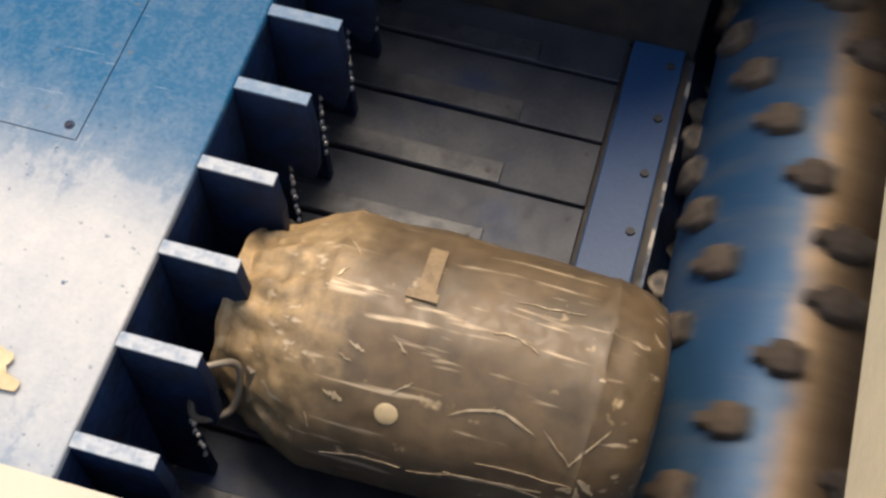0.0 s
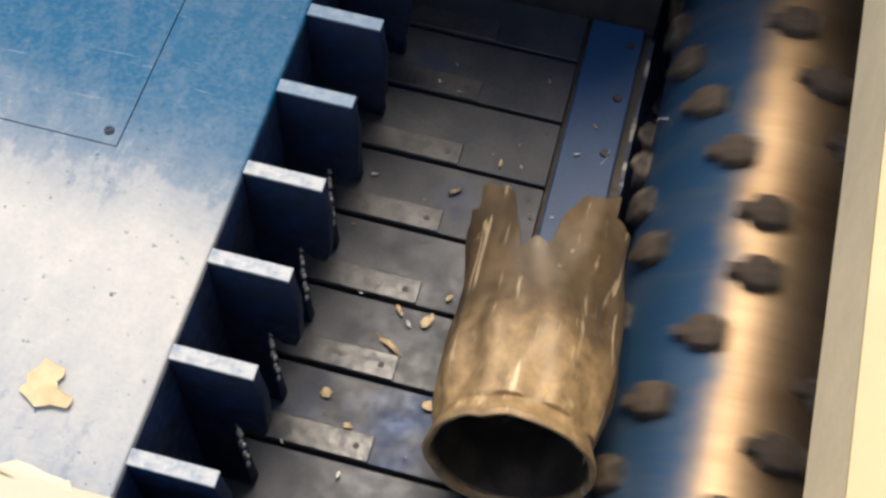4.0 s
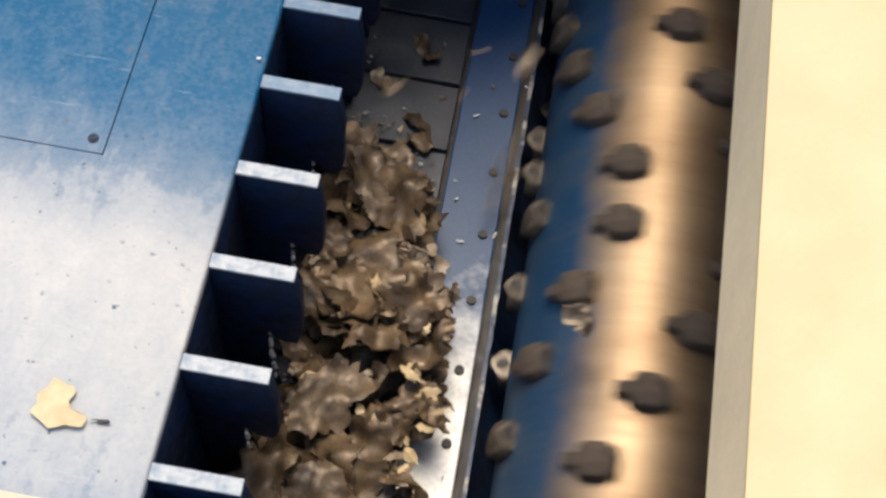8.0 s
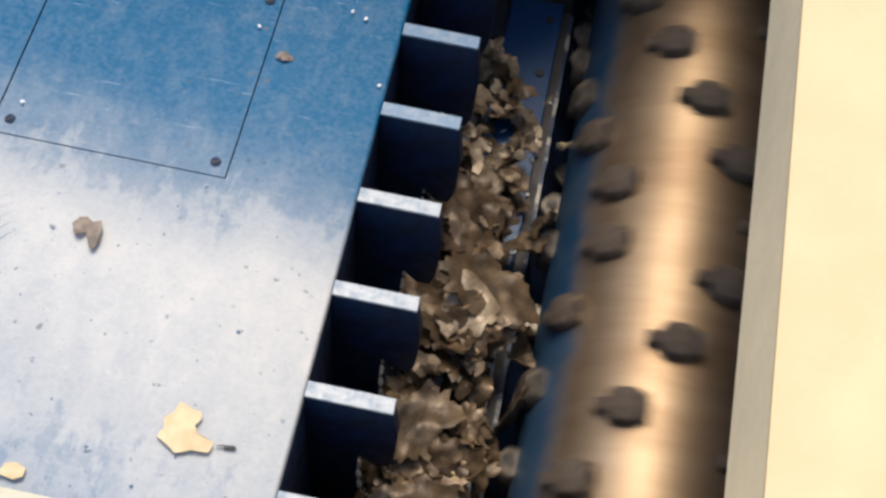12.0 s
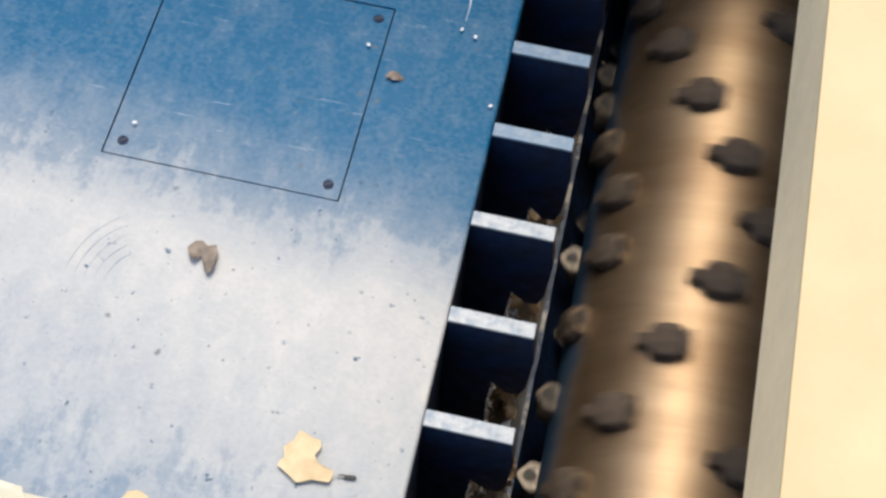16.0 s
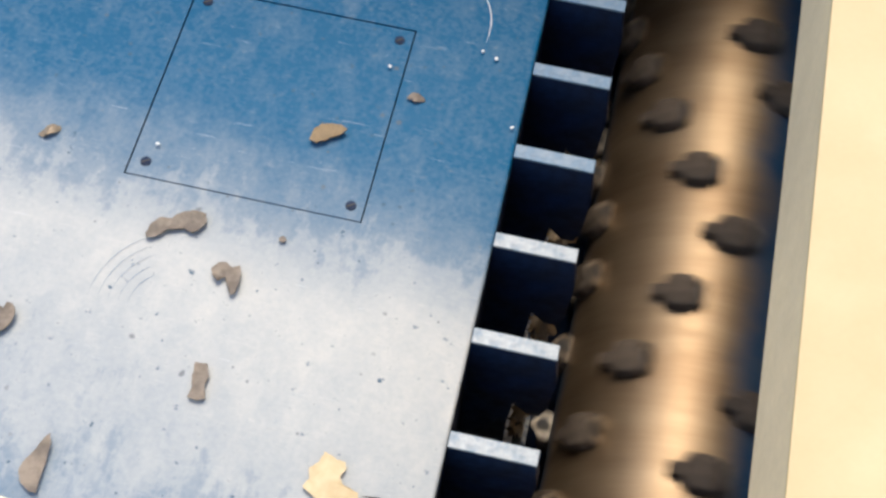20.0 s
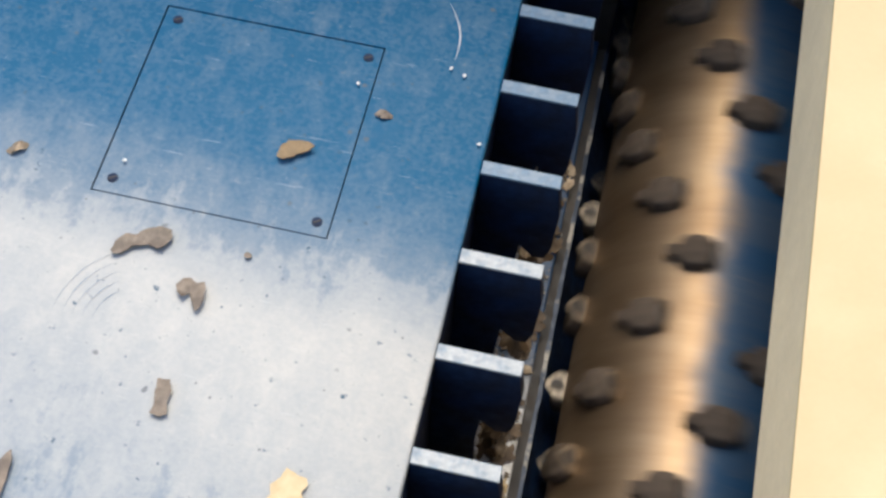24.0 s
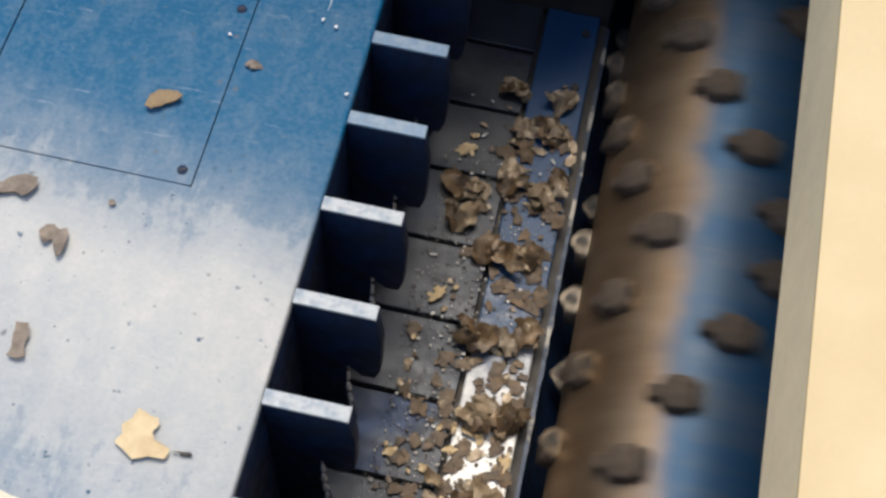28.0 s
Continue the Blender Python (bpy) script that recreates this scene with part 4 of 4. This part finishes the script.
        out.append((rng.choice(FLAT), rng.uniform(8.4, 12.0) if y < 0.1 else rng.uniform(8, 14), y, rng.random(), 0.003 * rng.random(), 99.0, rng.uniform(0.44, 0.54) if on_bar else rng.uniform(0.33, 0.44), tilt(6)))
    # clumps that hang between the rib tips until the ram draws back
    # mostly pale pieces, whose colour stands in for light falling on the bar
    for i in range(44):
        y = RIB_Y[i % 6] + rng.uniform(0.03, 0.085)
        out.append((MID[(0, 5, 10, 2, 7)[i % 5]], rng.uniform(8, 12), y, rng.random(), rng.uniform(0.02, 0.19), 99.0, rng.uniform(0.42, 0.54), tilt(40)))
    # tufts that stay on the bed and the bar towards the far end
    for y0, x0, many in ((0.59, 0.405, 4), (0.57, 0.49, 3), (0.475, 0.44, 3), (0.485, 0.49, 5), (0.315, 0.36, 5), (0.36, 0.485, 3)):
        for i in range(many):
            y = y0 + rng.uniform(-0.02, 0.02)
            out.append((MID[(0, 5, 10, 2, 7)[i % 5]], rng.uniform(8, 12), y, rng.random(), rng.uniform(0.02, 0.14), 99.0, x0 + rng.uniform(-0.02, 0.02), tilt(40)))
    for i in range(75):
        y = -0.5 + rng.random() ** 1.6
        out.append((rng.choice(FINE[:8] + SLIP), rng.uniform(8.0, 15.0), y, rng.random(), 0.0, 99.0, rng.uniform(0.33, 0.56), tilt(10)))
    for i in range(62):
        y = rng.uniform(-0.48, 0.62)
        out.append((rng.choice(SPECK), rng.choice((2.5, 3.2, 3.9, 4.6)) + rng.uniform(0, 0.4), y, rng.random(), 0.0, 99.0 if rng.random() < 0.6 else rng.uniform(9, 16), rng.uniform(0.33, 0.57), tilt(20)))
    return out


def clear_of_ribs(y):
    near = min(RIB_Y, key=lambda r: abs(r - y))
    d = y - near
    return near + math.copysign(max(abs(d), 0.032), d if d else 1.0)


def rest_rows(piece, rng):
    me, land, y, v, stack, gone, leave, turn = piece
    wait = pose(rng.uniform(0.46, 0.56), y, -0.58, *turn)
    rows = [(0.0, wait), (land - 0.3, wait), (land - 0.2, pose(rng.uniform(0.5, 0.62), y + rng.uniform(-0.1, 0.1), 0.3 + stack, turn[0] + 60, turn[1], turn[2] + 70))]
    base = 0.02 if me in BIG or me in WIDE else 0.012 if me in MID else 0.007
    end = min(gone, 28.0)
    keep = gone > 28.0
    steps = [8.0, 9.0, 10.0, 11.0, 12.0, 13.0, 14.0, 15.0, 16.0, 17.0] + [23.0, 24.0, 25.0, 26.0, 27.0, 28.0] * keep
    ye = y if me in FLAT or me in FINE or me in SLIP or me in SPECK else clear_of_ribs(y)
    first = 0.10 + 0.46 * v if me in FINE or me in SPECK else None
    x17 = 0.468 + 0.07 * v
    for t in [land] + [t for t in steps if land + 0.3 < t < end + 0.01]:
        s = ram_at(t)
        squeeze = min(1.0, max(0.0, (t - 10.5) / 5.0))
        left, right = s - 0.02, (0.532 if 8.5 < t < 12.5 else 0.50) - (y < 0.0) * (0.065 if t < 6.3 else 0.012 if t < 12.5 else 0.0)
        x = left + v * (right - left) if first is None else max(first, left - 0.02 * v)
        x += (x17 - x) * squeeze ** 2
        if me in FLAT:
            x = leave
        clump = keep and me in MID and 12.5 < t
        if clump:
            x = min(0.545, s - 0.075 + 0.07 * v) if t < 24.5 else leave
        if t > 20.0 and me not in FLAT and me not in MID:
            x = max(min(leave, x17), x17 + s - ram_at(17.0))
        gap = max(right - left, 0.1)
        h = stack * min(1.0, 0.6 + 0.12 / gap) * (1 - 0.85 * squeeze * keep)
        if clump:
            h = stack if t < 24.5 else 0.1 * stack
        w = min(0.25 * t, 4.0)
        lie = 0.25 if clump and t > 24.5 else 1 - 0.7 * squeeze * keep
        rows.append((t, pose(x, y + (ye - y) * squeeze, base + h, lie * (turn[0] + 10 * w * (v - 0.5)), lie * (turn[1] + 8 * w * (0.5 - v)), turn[2] + 15 * w * (v - 0.4))))
    if not keep:
        rows += [(end + 0.1, pose(0.575, y, 0.06, turn[0] + 70, turn[1], turn[2])), (end + 0.25, pose(0.60, y, -0.25, 90, turn[1], turn[2])), (end + 0.5, wait), (28.0, wait)]
    return rows


PIECES = []
for p in scatter():
    fine = p[0] in FINE or p[0] in SLIP or p[0] in SPECK
    flat = p[0] in FLAT
    name = "scrap_flake" if fine else "metal_chip" if flat else "metal_shred"
    ob = tagged(new(name, p[0]), LABEL_FINE if fine else LABEL_CHIP if flat else LABEL_BIG, "scrap", "scrap flakes" if fine else "metal chips" if flat else "metal shreds")
    PIECES.append((ob, p))


FLYING = [scrap_mesh("metal_shred", 300 + i, 0.11 + 0.025 * (i % 3), TAPE, 0.75, 0.26, nx=12, ny=9) for i in range(7)]

# pieces whirled up over the rotor: when, where along it, which shape
THROWN = [(4.97, 0.03, 4, 1.0), (5.0, -0.19, 8, 0.8), (5.03, -0.02, 12, 0.7), (5.45, 0.06, 5, 0.5), (5.9, 0.1, 2, 1.0), (5.95, 0.16, 9, 0.8), (6.0, -0.02, 14, 1.0), (6.0, 0.10, 8, 1.0), (5.98, 0.06, 18, 1.0), (6.02, 0.17, 19, 1.0), (5.02, 0.06, 1, 0.9), (5.1, 0.12, 2, 0.9), (5.2, -0.12, 5, 0.9), (6.05, 0.05, 6, 0.7), (6.1, -0.22, 1, 0.6), (6.25, 0.13, 12, 0.7), (6.6, 0.12, 4, 0.9), (6.7, -0.08, 8, 0.6), (7.05, -0.1, 10, 0.5), (7.2, 0.0, 13, 0.5), (8.0, -0.08, 15, 0.4), (9.55, 0.1, 0, 0.3), (17.1, 0.25, 5, 0.3)]
FLYERS = []
for when, y, shape, size in THROWN:
    me = FLYING[shape % len(FLYING)] if size > 0.55 else MID[shape % len(MID)]
    FLYERS.append((tagged(new("metal_shred", me), "brown metal shred whirled up by the rotor", "scrap", "metal shreds"), when, y, shape))


def outline_flake(name, material, outline, lift):
    """A curled flake with that outline, in millimetres."""
    bm = bmesh.new()
    pts = []
    for (x0, y0), (x1, y1) in zip(outline, outline[1:] + outline[:1]):
        for k in range(3):
            f = k / 3
            j = 1.2 * noise.noise(Vector((x0 + (x1 - x0) * f, y0 + (y1 - y0) * f, lift * 900)) * 0.21)
            pts.append(((x0 + (x1 - x0) * f + j) / 1000, (y0 + (y1 - y0) * f - j) / 1000))
    rings = []
    for k in (1.0, 0.8, 0.55, 0.28):
        rings.append([bm.verts.new((x * k, y * k, lift * (0.5 * abs(noise.noise(Vector((x * k * 42, y * k * 42, lift * 700)))) + 0.7 * k * k * abs(noise.noise(Vector((x * 18, y * 18, 4))))))) for x, y in pts])
    n = len(pts)
    for a, b in zip(rings, rings[1:]):
        for i in range(n):
            bm.faces.new((a[i], a[(i + 1) % n], b[(i + 1) % n], b[i]))
    bm.faces.new(rings[-1])
    thicken(bm, 0.0015)
    return finish(bm, name, material, 35)


# ---- litter on the ram's top: place on the ram, time it lands ----
def litter(name, label, me, x, y, turn, land=0.0):
    return tagged(new(name, me), label, "scrap" if "shred" in name else "flake"), x, y, turn, land


LITTER = [
    litter("paint_flake", "large yellow paint flake lying on the ram", outline_flake("paint_flake", YELLOW, ((-7, 35), (2, 30), (9, 25), (19, 22), (21, 14), (13, 3), (17, -7), (37, -18), (36, -26), (31, -33), (11, -29), (-9, -33), (-20, -22), (-34, -10), (-25, 0), (-27, 14), (-14, 23)), 0.003), -0.250, -0.384, 12),
    litter("twig", "short dark twig on the scoured plate", scrap_mesh("twig", 5, 0.024, BLACK, 0.16, 0.05, 0.003, 4, 3), -0.191, -0.396, 5, 6.2),
    litter("folded_flake", "folded grey brown flake on the ram", outline_flake("folded_flake", TAN, ((-18, 14), (-8, 22), (2, 22), (10, 14), (20, 17), (22, 6), (20, -12), (14, -26), (8, -26), (5, -10), (2, 6), (-6, 2), (-10, -6), (-16, 2)), 0.012), -0.459, -0.144, 14, 5.6),
    litter("metal_shred", "long brown shred thrown onto the ram", outline_flake("metal_shred", TAN, ((-40, -16), (-34, 0), (-22, 10), (-6, 10), (6, 18), (24, 22), (40, 18), (42, 4), (34, -8), (24, -14), (12, -6), (0, -8), (-12, -10), (-24, -20), (-36, -22)), 0.008), -0.548, -0.081, 12, 17.5),
    litter("metal_shred", "narrow grey brown shred on the ram", outline_flake("metal_shred", TAN, ((-6, 26), (10, 24), (13, 8), (9, -6), (11, -24), (2, -27), (-12, -22), (-8, -8), (-9, 8)), 0.005), -0.448, -0.296, 12, 17.2),
    litter("metal_shred", "pointed brown shred near the ram's edge", outline_flake("metal_shred", TAN, ((14, 44), (17, 30), (14, 6), (10, -16), (8, -34), (-2, -32), (-14, -20), (-18, -4), (-12, 10), (0, 24), (8, 38)), 0.006), -0.611, -0.452, 12, 17.2),
    litter("metal_shred", "curled brown shred on the hatch cover", outline_flake("metal_shred", TAPE, ((-24, -12), (-18, 6), (-8, 14), (8, 14), (22, 12), (30, 4), (22, -4), (8, -8), (-2, -14), (-14, -18)), 0.008), -0.386, 0.114, 14, 18.2),
    litter("paint_flake", "small yellow paint flake near the ram's edge", outline_flake("paint_flake", YELLOW, ((-16, -6), (-10, 8), (2, 12), (16, 8), (18, -4), (6, -10)), 0.005), -0.439, -0.483, 0),
    litter("metal_shred", "small pale shred on the ram", scrap_mesh("metal_shred", 25, 0.034, BRIGHT, 0.45, 0.2), -0.769, 0.025, 40, 18.6),
    litter("metal_shred", "brown shred on the scoured plate", scrap_mesh("metal_shred", 26, 0.05, TAN, 0.6, 0.2), -0.726, -0.272, 70, 17.3),
    litter("metal_shred", "tiny brown shred beside the hatch", scrap_mesh("metal_shred", 27, 0.026, TAN, 0.5, 0.2), -0.275, 0.206, 10, 9.6),
    litter("scrap_flake", "dark speck on the scoured plate", scrap_mesh("scrap_flake", 28, 0.012, TAN, 0.8, 0.1, 0.002, 4, 3), -0.40, -0.068, 0, 19.8),
]
for i, (x, y) in enumerate(((-0.614, 0.04), (-0.128, 0.188), (-0.196, 0.313), (-0.174, 0.304), (-0.325, 0.252))):
    LITTER.append(litter("scrap_flake", "tiny white flake on the blue ram", scrap_mesh("scrap_flake", 40 + i, 0.0065, WHITE, 0.8, 0.1, 0.001, 3, 3), x, y, 30 * i, 7.0 + 0.4 * i))


# ---- a scrap caught on the near hopper sheet's edge ----
strip = new("cream_scrap", scrap_mesh("cream_scrap", 71, 0.11, PALE, 0.26, 0.05, 0.002, 9, 4))
tagged(strip, "cream painted scrap strip lying on the hopper edge", "scrap")


# ---- grit under the heap ----
def grit_mesh(seed, count, x0, x1, reach):
    rng = random.Random(seed)
    verts, faces = [], []
    for i in range(count):
        y = -0.52 + reach * rng.random() ** 1.6
        x, r, turn = rng.uniform(x0, x1), 0.0006 + 0.0030 * rng.random() ** 5, rng.uniform(0, 6.28)
        n0 = len(verts)
        for z in (0.0045, 0.0058):
            for k in range(5):
                q = r * rng.uniform(0.45, 1.5)
                verts.append((x + q * math.cos(turn + 1.257 * k), y + q * math.sin(turn + 1.257 * k), z + 0.0006 * rng.random()))
        faces.append([n0 + k for k in (9, 8, 7, 6, 5)][::-1])
        faces += [(n0 + k, n0 + (k + 1) % 5, n0 + 5 + (k + 1) % 5, n0 + 5 + k) for k in range(5)]
    me = bpy.data.meshes.new("metal_grit")
    me.from_pydata(verts, [], faces)
    me.materials.append(GRIT)
    return me


GRIT_THINGS = [tagged(new("metal_grit", grit_mesh(3, 2600, 0.31, 0.435, 0.95)), "fine pale metal grit strewn over the steel strips", "grit", kind="stuff"),
               tagged(new("metal_grit", grit_mesh(4, 1200, 0.44, 0.545, 0.95)), "fine pale metal grit strewn along the knife bar", "grit", kind="stuff")]


# ---- slivers on the bed before the shreds come: place, length, turn ----
SLIVERS = []
for i, (x, y, size, aspect, turn) in enumerate(((0.33, 0.23, 0.034, 0.7, 80), (0.29, 0.051, 0.032, 0.5, 70), (0.237, -0.008, 0.062, 0.16, -30), (0.238, 0.059, 0.026, 0.3, -50), (0.152, -0.122, 0.024, 0.8, 20), (0.336, -0.099, 0.03, 0.6, 10), (0.272, 0.319, 0.03, 0.22, 40),
                                                (0.337, 0.401, 0.018, 0.3, 85), (0.41, 0.051, 0.04, 0.6, 20), (0.213, -0.169, 0.02, 0.5, 0), (0.315, 0.103, 0.016, 0.5, 60), (0.352, 0.085, 0.018, 0.3, 100), (0.27, -0.03, 0.04, 0.14, 10), (0.19, 0.02, 0.014, 0.4, 45))):
    me = scrap_mesh("scrap_flake", 200 + i, size, BRIGHT if i == 6 else YELLOW, aspect, 0.16, 0.0012, 9, 3)
    SLIVERS.append((tagged(new("scrap_flake", me), "pale cream sliver of torn metal on the steel bed", "scrap", "scrap flakes"), x, y, turn, 2.7 + 0.12 * i))


# ---- what moves ----
def motions():
    walk(RAM_THING, [(t, pose(s, 0, 0)) for t, s in RAM])
    walk(ROTOR_THING, [(i / 10, pose(KX, 0.226, 0, 0, -363.9 * (i / 10 - 12.0) - 1.0, 0)) for i in range(281)])
    lying = along_with((0.80, 0.34, -0.40), (0, -1, 0.02), HANDLE, UP)
    churn = [
        (0.0, along((0.572, -0.10, 0.198), (-1, -0.02, 0.05), 0)),
        (0.6, along((0.587, -0.085, 0.198), (-1, -0.04, 0.06), 2)),
        (1.2, along((0.605, -0.055, 0.19), (-1, -0.11, 0.11), 0)),
        (1.6, along((0.606, -0.02, 0.16), (-0.95, -0.2, 0.22), -2)),
        (2.0, along((0.603, 0.012, 0.128), (-0.9, -0.27, 0.34), -4)),
        (2.1, along((0.603, 0.016, 0.126), (-0.9, -0.275, 0.345), -4)),
        (2.2, along((0.603, 0.03, 0.115), (-0.88, -0.3, 0.38), -8)),
        (2.3, along_with((0.56, 0.0, 0.12), (-0.55, -0.45, 0.62), HANDLE, NORTH)),
        (2.4, along_with((0.466, 0.06, 0.02), (0.06, -0.42, 0.9), HANDLE, NORTH)),
        (2.5, along_with((0.466, 0.052, 0.015), (0.05, -0.47, 0.86), HANDLE, NORTH)),
        (3.2, along_with((0.47, 0.20, 0.02), (0.03, -0.72, 0.68), HANDLE, NORTH)),
        (4.0, along_with((0.455, 0.36, 0.09), (0.03, -1, 0.2), HANDLE, UP)),
        (4.5, along_with((0.456, 0.362, 0.11), (0.06, -1, 0.02), HANDLE, UP)),
        (4.7, along_with((0.455, 0.350, 0.11), (0.03, -1, 0.02), HANDLE, UP)),
        (4.8, along_with((0.51, 0.345, 0.06), (-0.06, -0.97, 0.14), HANDLE, UP)),
        (4.9, along_with((0.555, 0.30, -0.10), (-0.14, -0.80, 0.50), HANDLE, UP)),
        (5.0, along_with((0.575, 0.102, -0.26), (-0.14, -0.55, 0.82), HANDLE, UP)),
        (5.1, along_with((0.95, 0.03, -0.17), (-0.75, -0.30, 0.60), HANDLE, UP)),
        (5.2, along_with((0.86, 0.06, -0.72), (-0.5, -0.30, 0.80), HANDLE, UP)),
        (5.4, lying),
        (28.0, lying),
    ]
    walk(CHURN_THING, churn)
    sunk = along((0.80, 0.5, -0.40), (0, -1, 0.02), 0)
    for body, start, full, slip in ((CHURN_LOWER, 2.4, 1.2, 0.045), (CHURN_UPPER, 2.5, 1.6, 0.0)):
        rows = [(t, pose(0, 0, slip * min(t, 2.0))) for t, m in churn if t <= start]
        for t, m in churn:
            if start < t < 5.3:
                share = min(1.0, (t - start) / full)
                goal = m.lerp(sunk, share) if share < 1 else sunk
                rows.append((t, m.inverted() @ Matrix.LocRotScale(goal.to_translation(), goal.to_quaternion(), None)))
        walk(body, rows + [(5.4, lying.inverted() @ sunk), (28.0, lying.inverted() @ sunk)])
    rng = random.Random(11)
    for ob, piece in PIECES:
        walk(ob, rest_rows(piece, rng))
    for ob, when, y, shape in FLYERS:
        wait = pose(0.50 + 0.003 * shape, y, -0.585, 0, 0, 20 * shape)
        walk(ob, [(0.0, wait), (when - 0.4, wait), (when - 0.16, pose(0.60, y, 0.05, 60, 20, 20 * shape)), (when, pose(0.82 - 0.045 * (shape % 4), y + 0.02, 0.30 + 0.01 * (shape % 5), 20 * shape, 50, 33 * shape)),
                  (when + 0.12, pose(0.74, y + 0.04, 0.27, 20 * shape + 60, 90, 33 * shape + 40)), (when + 0.26, pose(0.60, y + 0.05, 0.02, 20 * shape + 120, 90, 33 * shape + 60)), (when + 0.5, wait), (28.0, wait)])
    rest, wait = pose(-0.062, -0.512, 0.480, -18, 0, -4), pose(0.5, -0.4, -0.57)
    walk(strip, [(0.0, wait), (1.2, wait), (1.4, pose(0.6, -0.42, 0.35, 40, 20, 30)), (1.55, pose(0.25, -0.48, 0.75, 60, 10, 40)), (1.75, rest), (28.0, rest)])
    for ob in GRIT_THINGS:
        # it creeps out from under the ram beneath the heap
        walk(ob, [(0.0, pose(-0.62, 0, 0)), (6.6, pose(-0.46, 0, 0)), (9.0, pose(0, 0, 0)), (28.0, pose(0, 0, 0))])
    for ob, x, y, turn, land in SLIVERS:
        wait = pose(0.5, y, -0.57, 0, 0, turn)
        rows = [(0.0, wait), (land - 0.3, wait), (land - 0.2, pose(0.6, y, 0.3, 90, 20, turn + 60))]
        for t in [land] + [t for t in (5.0, 6.0, 7.0, 8.0, 9.0, 10.0, 11.0, 12.0, 13.0, 14.0, 15.0) if t > land + 0.1]:
            rows.append((t, pose(max(x, ram_at(t) + 0.02), y, 0.008, 0, 0, turn)))
        walk(ob, rows + [(15.3, pose(0.565, y, 0.03, 80, 0, turn)), (15.5, wait), (28.0, wait)])
    for ob, x, y, turn, land in LITTER:
        rows = []
        if land:
            wait = pose(0.52, y, -0.55, 0, 0, turn)
            rows = [(0.0, wait), (land - 0.5, wait), (land - 0.35, pose(0.62, y, 0.45, 120, 30, turn + 80)), (land - 0.18, pose((0.62 + x + ram_at(land)) / 2, y, 0.75, 70, 60, turn + 40))]
            if abs(land - 17.2) < 0.01:
                # this pair still tumbles just before it settles
                rows.append((17.0, pose(x + ram_at(17.0) + (0.043 if y > -0.4 else 0.105), y + (0.023 if y > -0.4 else 0.039), TOP + 0.03, 20, 10, turn - 70)))
            if abs(land - 18.2) < 0.01:
                rows.append((18.0, pose(0.304, 0.036, 0.60, 50, 40, turn + 60)))
                rows.pop(-2)
        rows += [(t, pose(x + s, y, TOP + 0.006, 0, 0, turn)) for t, s in [(land, ram_at(land))] + [r for r in RAM if r[0] > land + 0.01]]
        walk(ob, rows)


motions()
